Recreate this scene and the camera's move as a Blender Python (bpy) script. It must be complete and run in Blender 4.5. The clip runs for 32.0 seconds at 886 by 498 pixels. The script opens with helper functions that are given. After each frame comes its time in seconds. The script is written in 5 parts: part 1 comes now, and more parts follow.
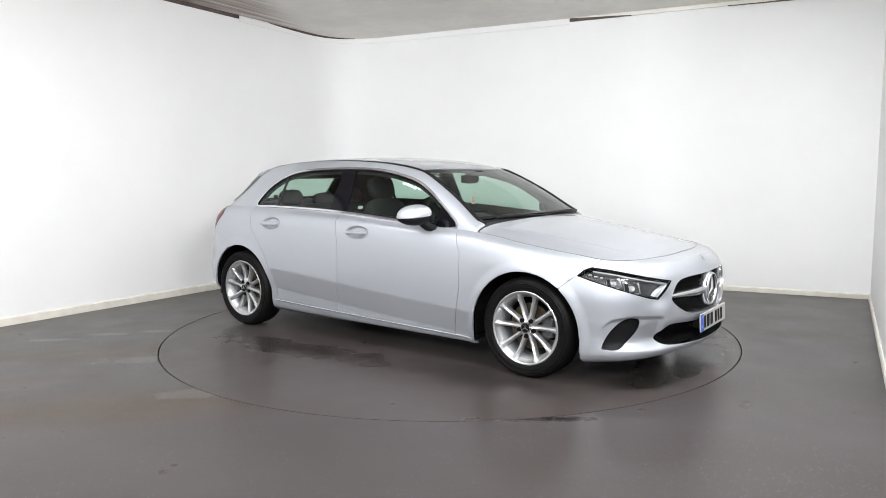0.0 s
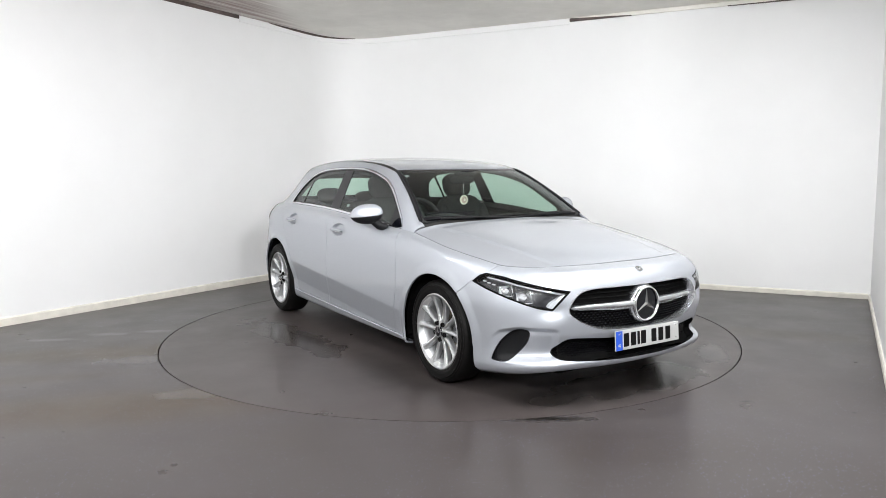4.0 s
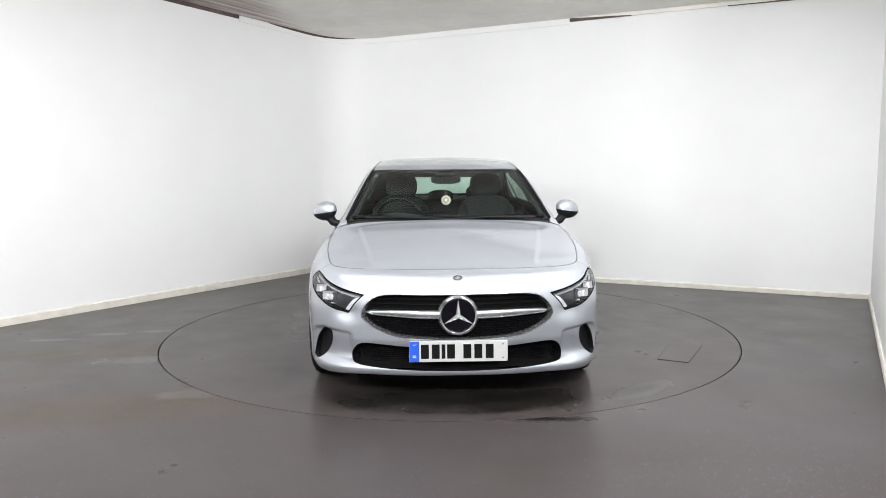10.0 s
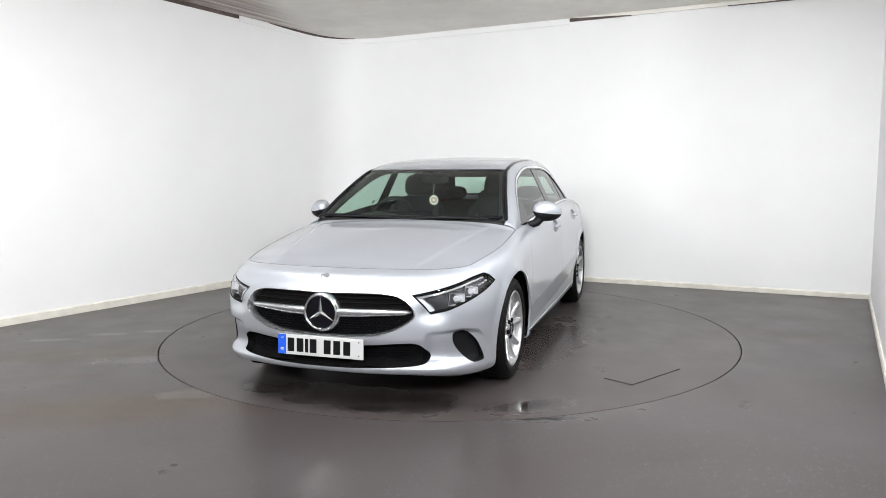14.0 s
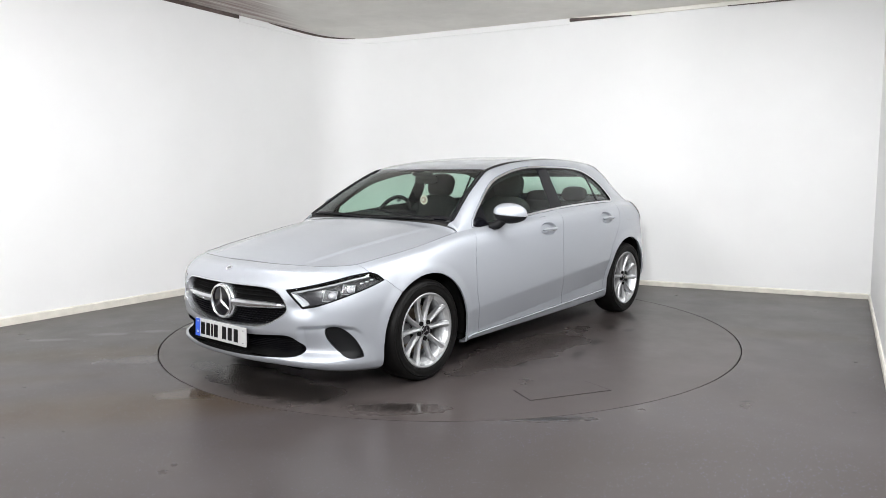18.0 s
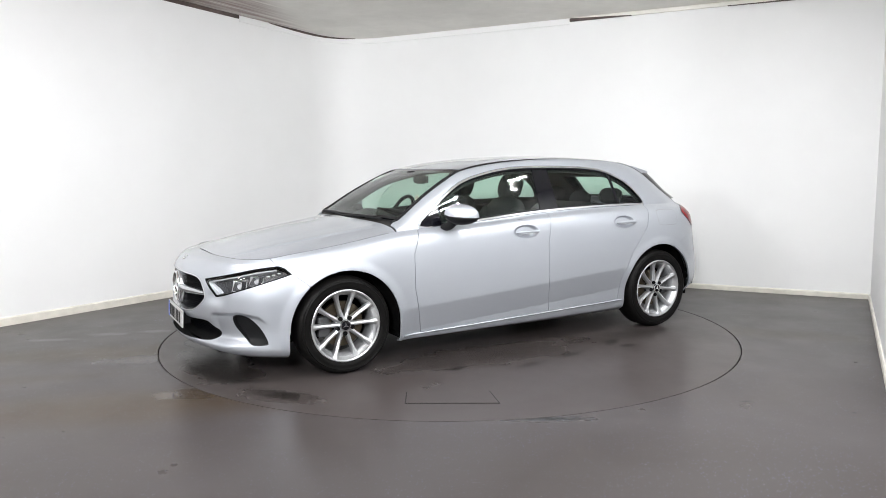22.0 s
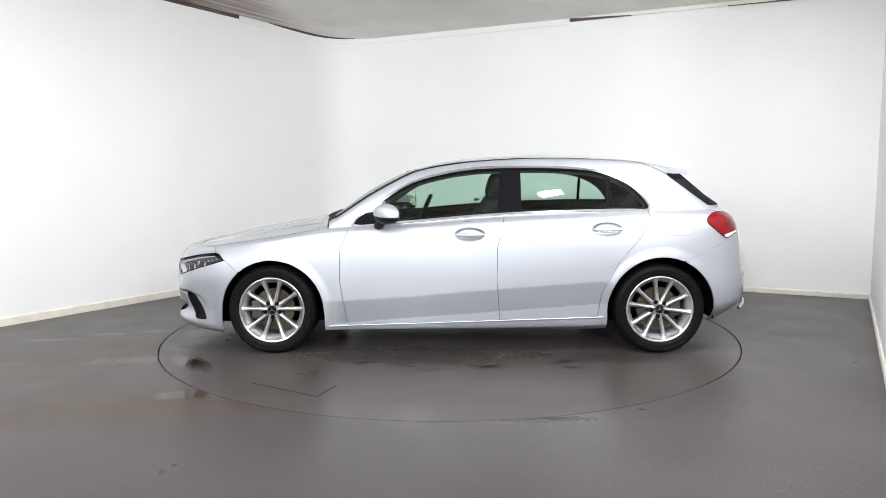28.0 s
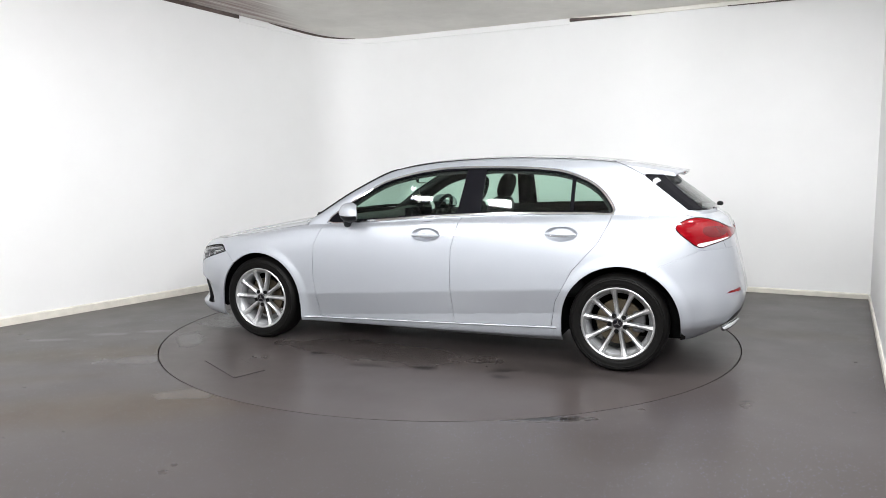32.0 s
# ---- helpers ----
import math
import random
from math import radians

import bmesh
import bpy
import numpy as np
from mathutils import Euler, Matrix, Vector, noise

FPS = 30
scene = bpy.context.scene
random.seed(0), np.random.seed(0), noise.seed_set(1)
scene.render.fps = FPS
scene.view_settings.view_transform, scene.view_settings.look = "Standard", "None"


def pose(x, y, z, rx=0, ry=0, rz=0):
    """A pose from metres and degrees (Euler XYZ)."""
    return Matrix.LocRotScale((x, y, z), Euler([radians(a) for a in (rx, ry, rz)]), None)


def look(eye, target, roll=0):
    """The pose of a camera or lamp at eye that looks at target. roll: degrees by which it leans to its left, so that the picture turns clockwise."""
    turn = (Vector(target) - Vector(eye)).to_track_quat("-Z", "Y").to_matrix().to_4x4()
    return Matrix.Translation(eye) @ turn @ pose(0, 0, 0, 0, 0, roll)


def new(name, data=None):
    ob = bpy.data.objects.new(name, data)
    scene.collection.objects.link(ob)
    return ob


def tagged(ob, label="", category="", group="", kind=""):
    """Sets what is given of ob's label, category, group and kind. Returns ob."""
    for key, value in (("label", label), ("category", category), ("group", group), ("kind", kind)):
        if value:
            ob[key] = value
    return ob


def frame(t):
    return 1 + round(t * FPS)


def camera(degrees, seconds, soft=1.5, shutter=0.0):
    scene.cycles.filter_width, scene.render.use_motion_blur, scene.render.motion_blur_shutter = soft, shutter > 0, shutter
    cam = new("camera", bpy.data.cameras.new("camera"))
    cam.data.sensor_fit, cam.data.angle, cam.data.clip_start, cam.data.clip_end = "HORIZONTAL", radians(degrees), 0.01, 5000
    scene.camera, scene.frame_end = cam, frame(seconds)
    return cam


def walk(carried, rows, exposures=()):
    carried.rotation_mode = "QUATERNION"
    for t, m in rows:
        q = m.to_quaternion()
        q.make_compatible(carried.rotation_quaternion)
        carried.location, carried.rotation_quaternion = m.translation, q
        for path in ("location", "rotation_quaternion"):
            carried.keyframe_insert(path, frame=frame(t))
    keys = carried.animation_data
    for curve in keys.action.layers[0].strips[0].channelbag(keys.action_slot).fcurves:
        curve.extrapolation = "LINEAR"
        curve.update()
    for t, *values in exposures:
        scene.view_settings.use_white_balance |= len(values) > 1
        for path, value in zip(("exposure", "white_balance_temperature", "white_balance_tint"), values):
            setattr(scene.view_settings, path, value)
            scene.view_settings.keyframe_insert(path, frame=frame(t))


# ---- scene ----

# ---------------------------------------------------------------- camera
EYE = (0.0, -5.876, 1.304)
cam = camera(62.8, 32.0, soft=0.8)
_pt, _yw = radians(-6.3155), radians(0.4152)
_aim = (EYE[0] - math.sin(_yw) * math.cos(_pt), EYE[1] + math.cos(_yw) * math.cos(_pt), EYE[2] + math.sin(_pt))
STILL = look(EYE, _aim, -0.434)
walk(cam, [(0.0, STILL), (32.0, STILL)], exposures=[(0.0, 0.0), (32.0, 0.0)])

# ---------------------------------------------------------------- world and light
world = bpy.data.worlds.new("room_outside")
scene.world = world
world.use_nodes = True
world.node_tree.nodes["Background"].inputs[0].default_value = (0.5, 0.52, 0.55, 1)
world.node_tree.nodes["Background"].inputs[1].default_value = 0.05

CEIL = 2.972


def ceil_z(x, y):
    """The ceiling rises a little from the back wall towards the entry."""
    return CEIL + .026 * max(0.0, -((x + 1.36) * .442 + (y - 3.87) * .897))


# slim ceiling light panels round the turntable: x, y, turn, half length, half width, watts
# the last two, larger and off the ring, are added out of view to wash the walls
LIGHTS = [(1.08, -2.20, 26, .15, .075, 30), (-1.02, -2.22, -26, .15, .075, 21), (1.90, -1.62, 50, .15, .075, 29), (-1.92, -1.62, -50, .15, .075, 18),
          (2.46, -.86, 70, .15, .075, 20), (-2.46, -.86, -70, .15, .075, 7), (-3.4, -4.0, 33, .50, .50, 30), (1.5, -4.3, 33, .42, .42, 68)]
# added fill floodlights, out of view under the ceiling of the entry, aimed into the bay: x, y, z, target, half width,
# watts, spread in degrees
FILL_FLOODS = [(-.9, -7.2, 2.75, (-1.2, 3.8, 2.6), .28, 104, 100), (-4.3, -5.2, 2.75, (2.6, 2.4, 2.2), .34, 55, 150), (1.9, -6.2, 2.75, (-.6, 3.3, 2.2), .25, 56, 150)]


# ---------------------------------------------------------------- materials
def mat_new(name):
    m = bpy.data.materials.new(name)
    m.use_nodes = True
    nt = m.node_tree
    return m, nt, nt.nodes["Principled BSDF"]


def ramp(nt, src_socket, stops):
    r = nt.nodes.new("ShaderNodeValToRGB")
    els = r.color_ramp.elements
    while len(els) < len(stops):
        els.new(0.5)
    for e, (p, c) in zip(els, stops):
        e.position, e.color = p, (*c, 1)
    nt.links.new(src_socket, r.inputs[0])
    return r.outputs[0]


def noise_tex(nt, scale, detail=4, rough=0.55, coord="Object", stretch=None):
    tc = nt.nodes.new("ShaderNodeTexCoord")
    n = nt.nodes.new("ShaderNodeTexNoise")
    n.inputs["Scale"].default_value, n.inputs["Detail"].default_value, n.inputs["Roughness"].default_value = scale, detail, rough
    s = tc.outputs[coord]
    if stretch:
        mp = nt.nodes.new("ShaderNodeMapping")
        mp.inputs["Scale"].default_value = stretch
        nt.links.new(s, mp.inputs[0])
        s = mp.outputs[0]
    nt.links.new(s, n.inputs["Vector"])
    return n.outputs["Fac"]


def mathn(nt, op, a, b):
    n = nt.nodes.new("ShaderNodeMath")
    n.operation = op
    for i, v in enumerate((a, b)):
        if isinstance(v, (int, float)):
            n.inputs[i].default_value = v
        else:
            nt.links.new(v, n.inputs[i])
    return n.outputs[0]


def bump(nt, b, height, strength, dist):
    n = nt.nodes.new("ShaderNodeBump")
    n.inputs["Strength"].default_value, n.inputs["Distance"].default_value = strength, dist
    nt.links.new(height, n.inputs["Height"])
    nt.links.new(n.outputs[0], b.inputs["Normal"])


def simple(name, col, rough=0.5, metal=0.0, coat=0.0, grain=0.0, gscale=60, vary=0.0, emit=None, power=0.0):
    m, nt, b = mat_new(name)
    b.inputs["Base Color"].default_value = (*col, 1)
    b.inputs["Roughness"].default_value, b.inputs["Metallic"].default_value = rough, metal
    b.inputs["Coat Weight"].default_value, b.inputs["Coat Roughness"].default_value = coat, 0.03
    if vary:
        f = noise_tex(nt, 9, 3)
        c = ramp(nt, f, [(0.3, tuple(x * (1 - vary) for x in col)), (0.7, tuple(min(1, x * (1 + vary)) for x in col))])
        nt.links.new(c, b.inputs["Base Color"])
    if grain:
        bump(nt, b, noise_tex(nt, gscale, 3), grain, 0.002)
    if emit:
        b.inputs["Emission Color"].default_value = (*emit, 1)
        b.inputs["Emission Strength"].default_value = power
    return m


def glass_mat(name, tint):
    m = bpy.data.materials.new(name)
    m.use_nodes = True
    nt = m.node_tree
    nt.nodes.remove(nt.nodes["Principled BSDF"])
    tr, gl, mx, lw = (nt.nodes.new("ShaderNode" + k) for k in ("BsdfTransparent", "BsdfGlossy", "MixShader", "LayerWeight"))
    tr.inputs[0].default_value = (*tint, 1)
    gl.inputs["Roughness"].default_value = 0.01
    lw.inputs[0].default_value = 0.5
    f = mathn(nt, "ADD", mathn(nt, "MULTIPLY", mathn(nt, "POWER", lw.outputs["Facing"], 4.0), 0.80), 0.04)
    nt.links.new(f, mx.inputs[0])
    nt.links.new(tr.outputs[0], mx.inputs[1])
    nt.links.new(gl.outputs[0], mx.inputs[2])
    nt.links.new(mx.outputs[0], nt.nodes["Material Output"].inputs[0])
    return m


def paint_mat():
    m, nt, b = mat_new("silver_metallic_paint")
    b.inputs["Metallic"].default_value = 0.70
    b.inputs["Roughness"].default_value = 0.50
    b.inputs["Coat Weight"].default_value, b.inputs["Coat Roughness"].default_value = 1.0, 0.03
    tc = nt.nodes.new("ShaderNodeTexCoord")
    v = nt.nodes.new("ShaderNodeTexVoronoi")
    v.inputs["Scale"].default_value = 1500
    nt.links.new(tc.outputs["Object"], v.inputs["Vector"])
    c = ramp(nt, v.outputs["Color"], [(0.0, (0.385, 0.404, 0.442)), (1.0, (0.480, 0.502, 0.545))])
    nt.links.new(c, b.inputs["Base Color"])
    return m


def wall_mat():
    m, nt, b = mat_new("white_wall_paint")
    f = noise_tex(nt, 0.9, 5, 0.6)
    c = ramp(nt, f, [(0.3, (0.84, 0.838, 0.836)), (0.7, (0.88, 0.878, 0.878))])
    nt.links.new(c, b.inputs["Base Color"])
    b.inputs["Roughness"].default_value = 0.55
    bump(nt, b, noise_tex(nt, 35, 5), 0.12, 0.004)
    return m


def blotch(nt, cx, cy, rx, ry, turn, rag=0.5, nscale=9.0):
    """A mask, 1 in the middle of a ragged stain that lies at cx, cy."""
    tc = nt.nodes.new("ShaderNodeTexCoord")
    mp = nt.nodes.new("ShaderNodeMapping")
    mp.vector_type = "TEXTURE"
    mp.inputs["Location"].default_value = (cx, cy, 0)
    mp.inputs["Rotation"].default_value = (0, 0, radians(turn))
    mp.inputs["Scale"].default_value = (rx, ry, 1)
    nt.links.new(tc.outputs["Object"], mp.inputs[0])
    ln = nt.nodes.new("ShaderNodeVectorMath")
    ln.operation = "LENGTH"
    nt.links.new(mp.outputs[0], ln.inputs[0])
    d = mathn(nt, "ADD", ln.outputs["Value"], mathn(nt, "MULTIPLY", mathn(nt, "SUBTRACT", noise_tex(nt, nscale, 2, 0.5), 0.5), rag * 2.6))
    mr = nt.nodes.new("ShaderNodeMapRange")
    mr.interpolation_type = "SMOOTHSTEP"
    nt.links.new(d, mr.inputs["Value"])
    for k, v in (("From Min", 1.35), ("From Max", 0.25), ("To Min", 0.0), ("To Max", 1.0)):
        mr.inputs[k].default_value = v
    return mr.outputs["Result"]


def tint_by(nt, base, mask, col, amount):
    mx = nt.nodes.new("ShaderNodeMix")
    mx.data_type = "RGBA"
    nt.links.new(mathn(nt, "MULTIPLY", mask, amount), mx.inputs["Factor"])
    nt.links.new(base, mx.inputs["A"])
    mx.inputs["B"].default_value = (*col, 1)
    return mx.outputs["Result"]


def floor_mat(name, seed, stains, damp=()):
    """stains: (x, y, radius, radius, turn, colour, amount, ragged)."""
    m, nt, b = mat_new(name)
    big = noise_tex(nt, 0.55 + seed * 0.1, 5, 0.55, stretch=(0.6, 1.8, 1))
    mid = noise_tex(nt, 2.3 + seed * 0.4, 6, 0.6)
    mix = mathn(nt, "ADD", mathn(nt, "MULTIPLY", big, 0.7), mathn(nt, "MULTIPLY", mid, 0.3))
    if seed:
        base = ramp(nt, mix, [(0.34, (0.0475, 0.0389, 0.0362)), (0.5, (0.0562, 0.0475, 0.0459)), (0.66, (0.0637, 0.0556, 0.0545))])
    else:
        base = ramp(nt, mix, [(0.34, (0.0459, 0.0380, 0.0352)), (0.5, (0.0551, 0.0479, 0.0474)), (0.66, (0.0626, 0.0561, 0.0566))])
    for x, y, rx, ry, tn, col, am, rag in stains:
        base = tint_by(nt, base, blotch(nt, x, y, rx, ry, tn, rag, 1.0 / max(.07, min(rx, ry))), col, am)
    # pale flecks cast into the coating, denser in patches
    tc = nt.nodes.new("ShaderNodeTexCoord")
    patch = ramp(nt, noise_tex(nt, 0.9, 3), [(0.30, (0,) * 3), (0.62, (1,) * 3)])
    for sc, th, lim, col, am in ((62, 0.17, 0.40, (0.20, 0.22, 0.36), 0.70 - .6 * seed), (30, 0.090, 0.72, (0.42, 0.43, 0.50), 0.75 - .65 * seed)):
        v = nt.nodes.new("ShaderNodeTexVoronoi")
        v.inputs["Scale"].default_value = sc
        nt.links.new(tc.outputs["Object"], v.inputs["Vector"])
        sep = nt.nodes.new("ShaderNodeSeparateColor")
        nt.links.new(v.outputs["Color"], sep.inputs[0])
        fl = mathn(nt, "MULTIPLY", mathn(nt, "LESS_THAN", v.outputs["Distance"], th), mathn(nt, "GREATER_THAN", sep.outputs[0], lim))
        base = tint_by(nt, base, mathn(nt, "MULTIPLY", fl, patch), col, am)
    nt.links.new(base, b.inputs["Base Color"])
    rr = ramp(nt, mid, [(0.3, (0.27,) * 3), (0.7, (0.36,) * 3)])
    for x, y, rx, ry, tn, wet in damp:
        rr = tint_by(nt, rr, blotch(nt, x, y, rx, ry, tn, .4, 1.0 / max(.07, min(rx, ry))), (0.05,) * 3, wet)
    nt.links.new(rr, b.inputs["Roughness"])
    b.inputs["Specular IOR Level"].default_value = 0.20
    bump(nt, b, noise_tex(nt, 9, 3), 0.03, 0.002)
    return m


PALE, BROWN, WET_AND_SHADE = (0.15, 0.147, 0.147), (0.048, 0.034, 0.021), (0.010, 0.009, 0.008)
FLOOR_STAINS = [(-3.10, -.35, .20, .05, 4, PALE, .75, .5), (-2.74, -.16, .17, .055, 5, PALE, .75, .5), (-2.40, -.065, .14, .05, 5, PALE, .7, .5), (-2.27, -.75, .16, .06, 8, PALE, .35, .6),
                (-2.7, -.80, 1.2, .24, 10, BROWN, .95, .25), (-1.9, -1.98, 1.3, .30, 10, BROWN, .95, .25), (-2.9, -1.5, .9, .12, 14, BROWN, .6, .3), (2.6, -.3, .9, .2, -20, BROWN, .5, .3),
                (.52, -2.20, .20, .035, 0, WET_AND_SHADE, .9, .4), (-3.62, -.06, .03, .02, 0, WET_AND_SHADE, .9, .2), (1.66, -1.93, .04, .015, 10, WET_AND_SHADE, .9, .2), (2.15, -2.13, .012, .012, 0, WET_AND_SHADE, .9, .2)]
# the two patches near x 1.9 are wet smears plus painted shade under the nose
DISC_STAINS_AND_SHADE = [(.57, 1.09, .06, .04, 20, WET_AND_SHADE, .85, .5), (.10, 1.26, .12, .04, 10, WET_AND_SHADE, .7, .5), (-.30, 1.19, .09, .05, 0, WET_AND_SHADE, .85, .5), (-.81, 1.05, .12, .05, 30, WET_AND_SHADE, .85, .5),
               (-.83, 1.20, .07, .04, 0, WET_AND_SHADE, .8, .5), (2.05, .25, .16, .06, 100, WET_AND_SHADE, .8, .4), (1.72, 1.06, .20, .08, 130, WET_AND_SHADE, .8, .4), (.2, .9, .9, .25, 0, WET_AND_SHADE, .35, .6),
               (-.5, -1.2, .8, .2, 5, WET_AND_SHADE, .45, .6), (1.90, .30, .20, .55, 8, WET_AND_SHADE, .75, .6), (1.86, -.45, .22, .42, -10, WET_AND_SHADE, .7, .6), (-1.2, .95, .5, .16, 0, WET_AND_SHADE, .5, .6), (1.0, -1.05, .6, .2, 0, WET_AND_SHADE, .5, .6)]


def ceiling_mat():
    """Pale board with brown streaks that run along the left wall."""
    m, nt, b = mat_new("ceiling_board")
    f = noise_tex(nt, 2.5, 6, 0.65)
    c = ramp(nt, f, [(0.3, (0.76, 0.735, 0.685)), (0.7, (0.87, 0.845, 0.795))])
    tc = nt.nodes.new("ShaderNodeTexCoord")
    mp = nt.nodes.new("ShaderNodeMapping")
    mp.vector_type = "TEXTURE"
    mp.inputs["Location"].default_value = (-1.36, 3.87, 0)
    mp.inputs["Rotation"].default_value = (0, 0, math.atan2(-.836, -.548))
    nt.links.new(tc.outputs["Object"], mp.inputs[0])
    sep = nt.nodes.new("ShaderNodeSeparateXYZ")
    nt.links.new(mp.outputs[0], sep.inputs[0])
    st = nt.nodes.new("ShaderNodeMapping")
    st.inputs["Scale"].default_value = (.9, 15, 1)
    nt.links.new(mp.outputs[0], st.inputs[0])
    n = nt.nodes.new("ShaderNodeTexNoise")
    n.inputs["Scale"].default_value, n.inputs["Detail"].default_value, n.inputs["Roughness"].default_value = 1.0, 3.0, 0.6
    nt.links.new(st.outputs[0], n.inputs["Vector"])
    streak = ramp(nt, n.outputs["Fac"], [(0.36, (0,) * 3), (0.62, (1,) * 3)])
    reach = mathn(nt, "SUBTRACT", mathn(nt, "MULTIPLY", mathn(nt, "SUBTRACT", sep.outputs[0], .55), .62), sep.outputs[1])
    mr = nt.nodes.new("ShaderNodeMapRange")
    mr.interpolation_type = "SMOOTHSTEP"
    nt.links.new(reach, mr.inputs["Value"])
    for k, v in (("From Min", -.12), ("From Max", .55)):
        mr.inputs[k].default_value = v
    near = mathn(nt, "MULTIPLY", mr.outputs["Result"], mathn(nt, "ADD", mathn(nt, "MULTIPLY", streak, .65), .35))
    c = tint_by(nt, c, near, (0.20, 0.115, 0.10), .85)
    nt.links.new(c, b.inputs["Base Color"])
    b.inputs["Roughness"].default_value = 0.6
    bump(nt, b, noise_tex(nt, 12, 5), 0.25, 0.01)
    return m


PAINT = paint_mat()
WALL = wall_mat()
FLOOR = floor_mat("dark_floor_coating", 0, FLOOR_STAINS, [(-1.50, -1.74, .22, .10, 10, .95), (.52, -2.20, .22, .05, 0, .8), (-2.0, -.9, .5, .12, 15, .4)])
DISC = floor_mat("dark_turntable_coating", 1, DISC_STAINS_AND_SHADE, [(2.05, .25, .2, .08, 100, .3), (1.74, 1.08, .24, .1, 130, .95), (.2, .9, .9, .25, 0, .45), (-.5, -1.2, .8, .2, 5, .45), (1.90, .1, .22, .8, 0, .35)])
CEILM = ceiling_mat()
SKIRT = simple("cream_skirting_paint", (0.72, 0.69, 0.62), 0.45, vary=0.1, grain=0.1)
GAP = simple("dark_gap", (0.012, 0.011, 0.010), 0.7)
BLACK = simple("black_plastic", (0.008, 0.008, 0.009), 0.5, grain=0.08, gscale=400)
GLOSSBLACK = simple("gloss_black_trim", (0.004, 0.004, 0.006), 0.06)
RUBBER = simple("tyre_rubber", (0.0052, 0.0049, 0.0048), 0.48, grain=0.15, gscale=120, vary=0.15)
RUBBER.node_tree.nodes["Principled BSDF"].inputs["Specular IOR Level"].default_value = 0.10
BLACK.node_tree.nodes["Principled BSDF"].inputs["Specular IOR Level"].default_value = 0.18
CHROME = simple("chrome", (0.82, 0.83, 0.85), 0.10, metal=1.0)
ALLOY = simple("silver_alloy", (0.52, 0.525, 0.535), 0.32, metal=0.85, coat=0.3)
STEEL = simple("brake_steel", (0.11, 0.09, 0.065), 0.45, metal=1.0, vary=0.35)
BARREL = simple("silver_wheel_barrel", (0.32, 0.325, 0.335), 0.45, metal=0.5, vary=0.1)
GLOSSBLACK.node_tree.nodes["Principled BSDF"].inputs["Specular IOR Level"].default_value = 0.28
LINER = simple("wheel_well_liner", (0.004, 0.004, 0.004), 0.95, vary=0.2)
LINER.node_tree.nodes["Principled BSDF"].inputs["Specular IOR Level"].default_value = 0.1
FABRIC = simple("dark_seat_fabric", (0.0065, 0.0068, 0.0075), 0.85, grain=0.3, gscale=300, vary=0.2)
TRIM = simple("dark_cabin_trim", (0.012, 0.0126, 0.0133), 0.6, grain=0.2, gscale=300, vary=0.15)
WHITE = simple("white_plate", (0.46, 0.46, 0.457), 0.35, coat=0.3)
BLUE = simple("blue_plate_band", (0.01, 0.08, 0.55), 0.35, coat=0.3)
INK = simple("black_ink", (0.004, 0.004, 0.004), 0.6)
INK.node_tree.nodes["Principled BSDF"].inputs["Specular IOR Level"].default_value = 0.1
RED = simple("red_lamp_plastic", (0.17, 0.001, 0.004), 0.10)
RED.node_tree.nodes["Principled BSDF"].inputs["Specular IOR Level"].default_value = 0.25
LAMPGLASS = glass_mat("clear_lamp_cover", (0.96, 0.97, 0.98))
CARGLASS = glass_mat("green_tinted_glass", (0.68, 0.83, 0.75))
PANELGLOW = simple("lamp_diffuser", (0.9, 0.9, 0.9), 0.4, emit=(1.0, 0.985, 0.96), power=14.0)


# ---------------------------------------------------------------- mesh helpers
def link(name, me, mat, parent=None, label=""):
    ob = new(name, me)
    if mat is not None:
        me.materials.append(mat)
    if parent is not None:
        ob.parent = parent
    if label:
        ob["label"] = label
    return ob


def part(name, bm, mat, parent=None, label="", smooth=False):
    me = bpy.data.meshes.new(name)
    bmesh.ops.recalc_face_normals(bm, faces=bm.faces)
    bm.to_mesh(me)
    bm.free()
    if smooth:
        me.shade_smooth()
        me.set_sharp_from_angle(angle=radians(40))
    return link(name, me, mat, parent, label)


def box(bm, x0, x1, y0, y1, z0, z1, m=None):
    r = bmesh.ops.create_cube(bm, size=1.0)
    for v in r["verts"]:
        v.co = Vector((x0 + (v.co.x + .5) * (x1 - x0), y0 + (v.co.y + .5) * (y1 - y0), z0 + (v.co.z + .5) * (z1 - z0)))
    if m is not None:
        bmesh.ops.transform(bm, matrix=m, verts=r["verts"])
    return r["verts"]


def rbox(x0, x1, y0, y1, z0, z1, r=0.01, seg=2, m=None):
    bm = bmesh.new()
    box(bm, x0, x1, y0, y1, z0, z1)
    bmesh.ops.bevel(bm, geom=bm.edges[:], offset=r, segments=seg, profile=0.5, affect="EDGES")
    if m is not None:
        bmesh.ops.transform(bm, matrix=m, verts=bm.verts)
    return bm


def lathe(profile, seg=48, axis="y", closed=False):
    """Turns (radius, along) pairs about the y axis."""
    bm = bmesh.new()
    rings = []
    for i in range(seg):
        a = 2 * math.pi * i / seg
        rings.append([bm.verts.new((r * math.cos(a), h, r * math.sin(a))) for r, h in profile])
    n = len(profile)
    for i in range(seg):
        A, B = rings[i], rings[(i + 1) % seg]
        for k in range(n if closed else n - 1):
            bm.faces.new((A[k], A[(k + 1) % n], B[(k + 1) % n], B[k]))
    bmesh.ops.remove_doubles(bm, verts=bm.verts, dist=1e-5)
    return bm


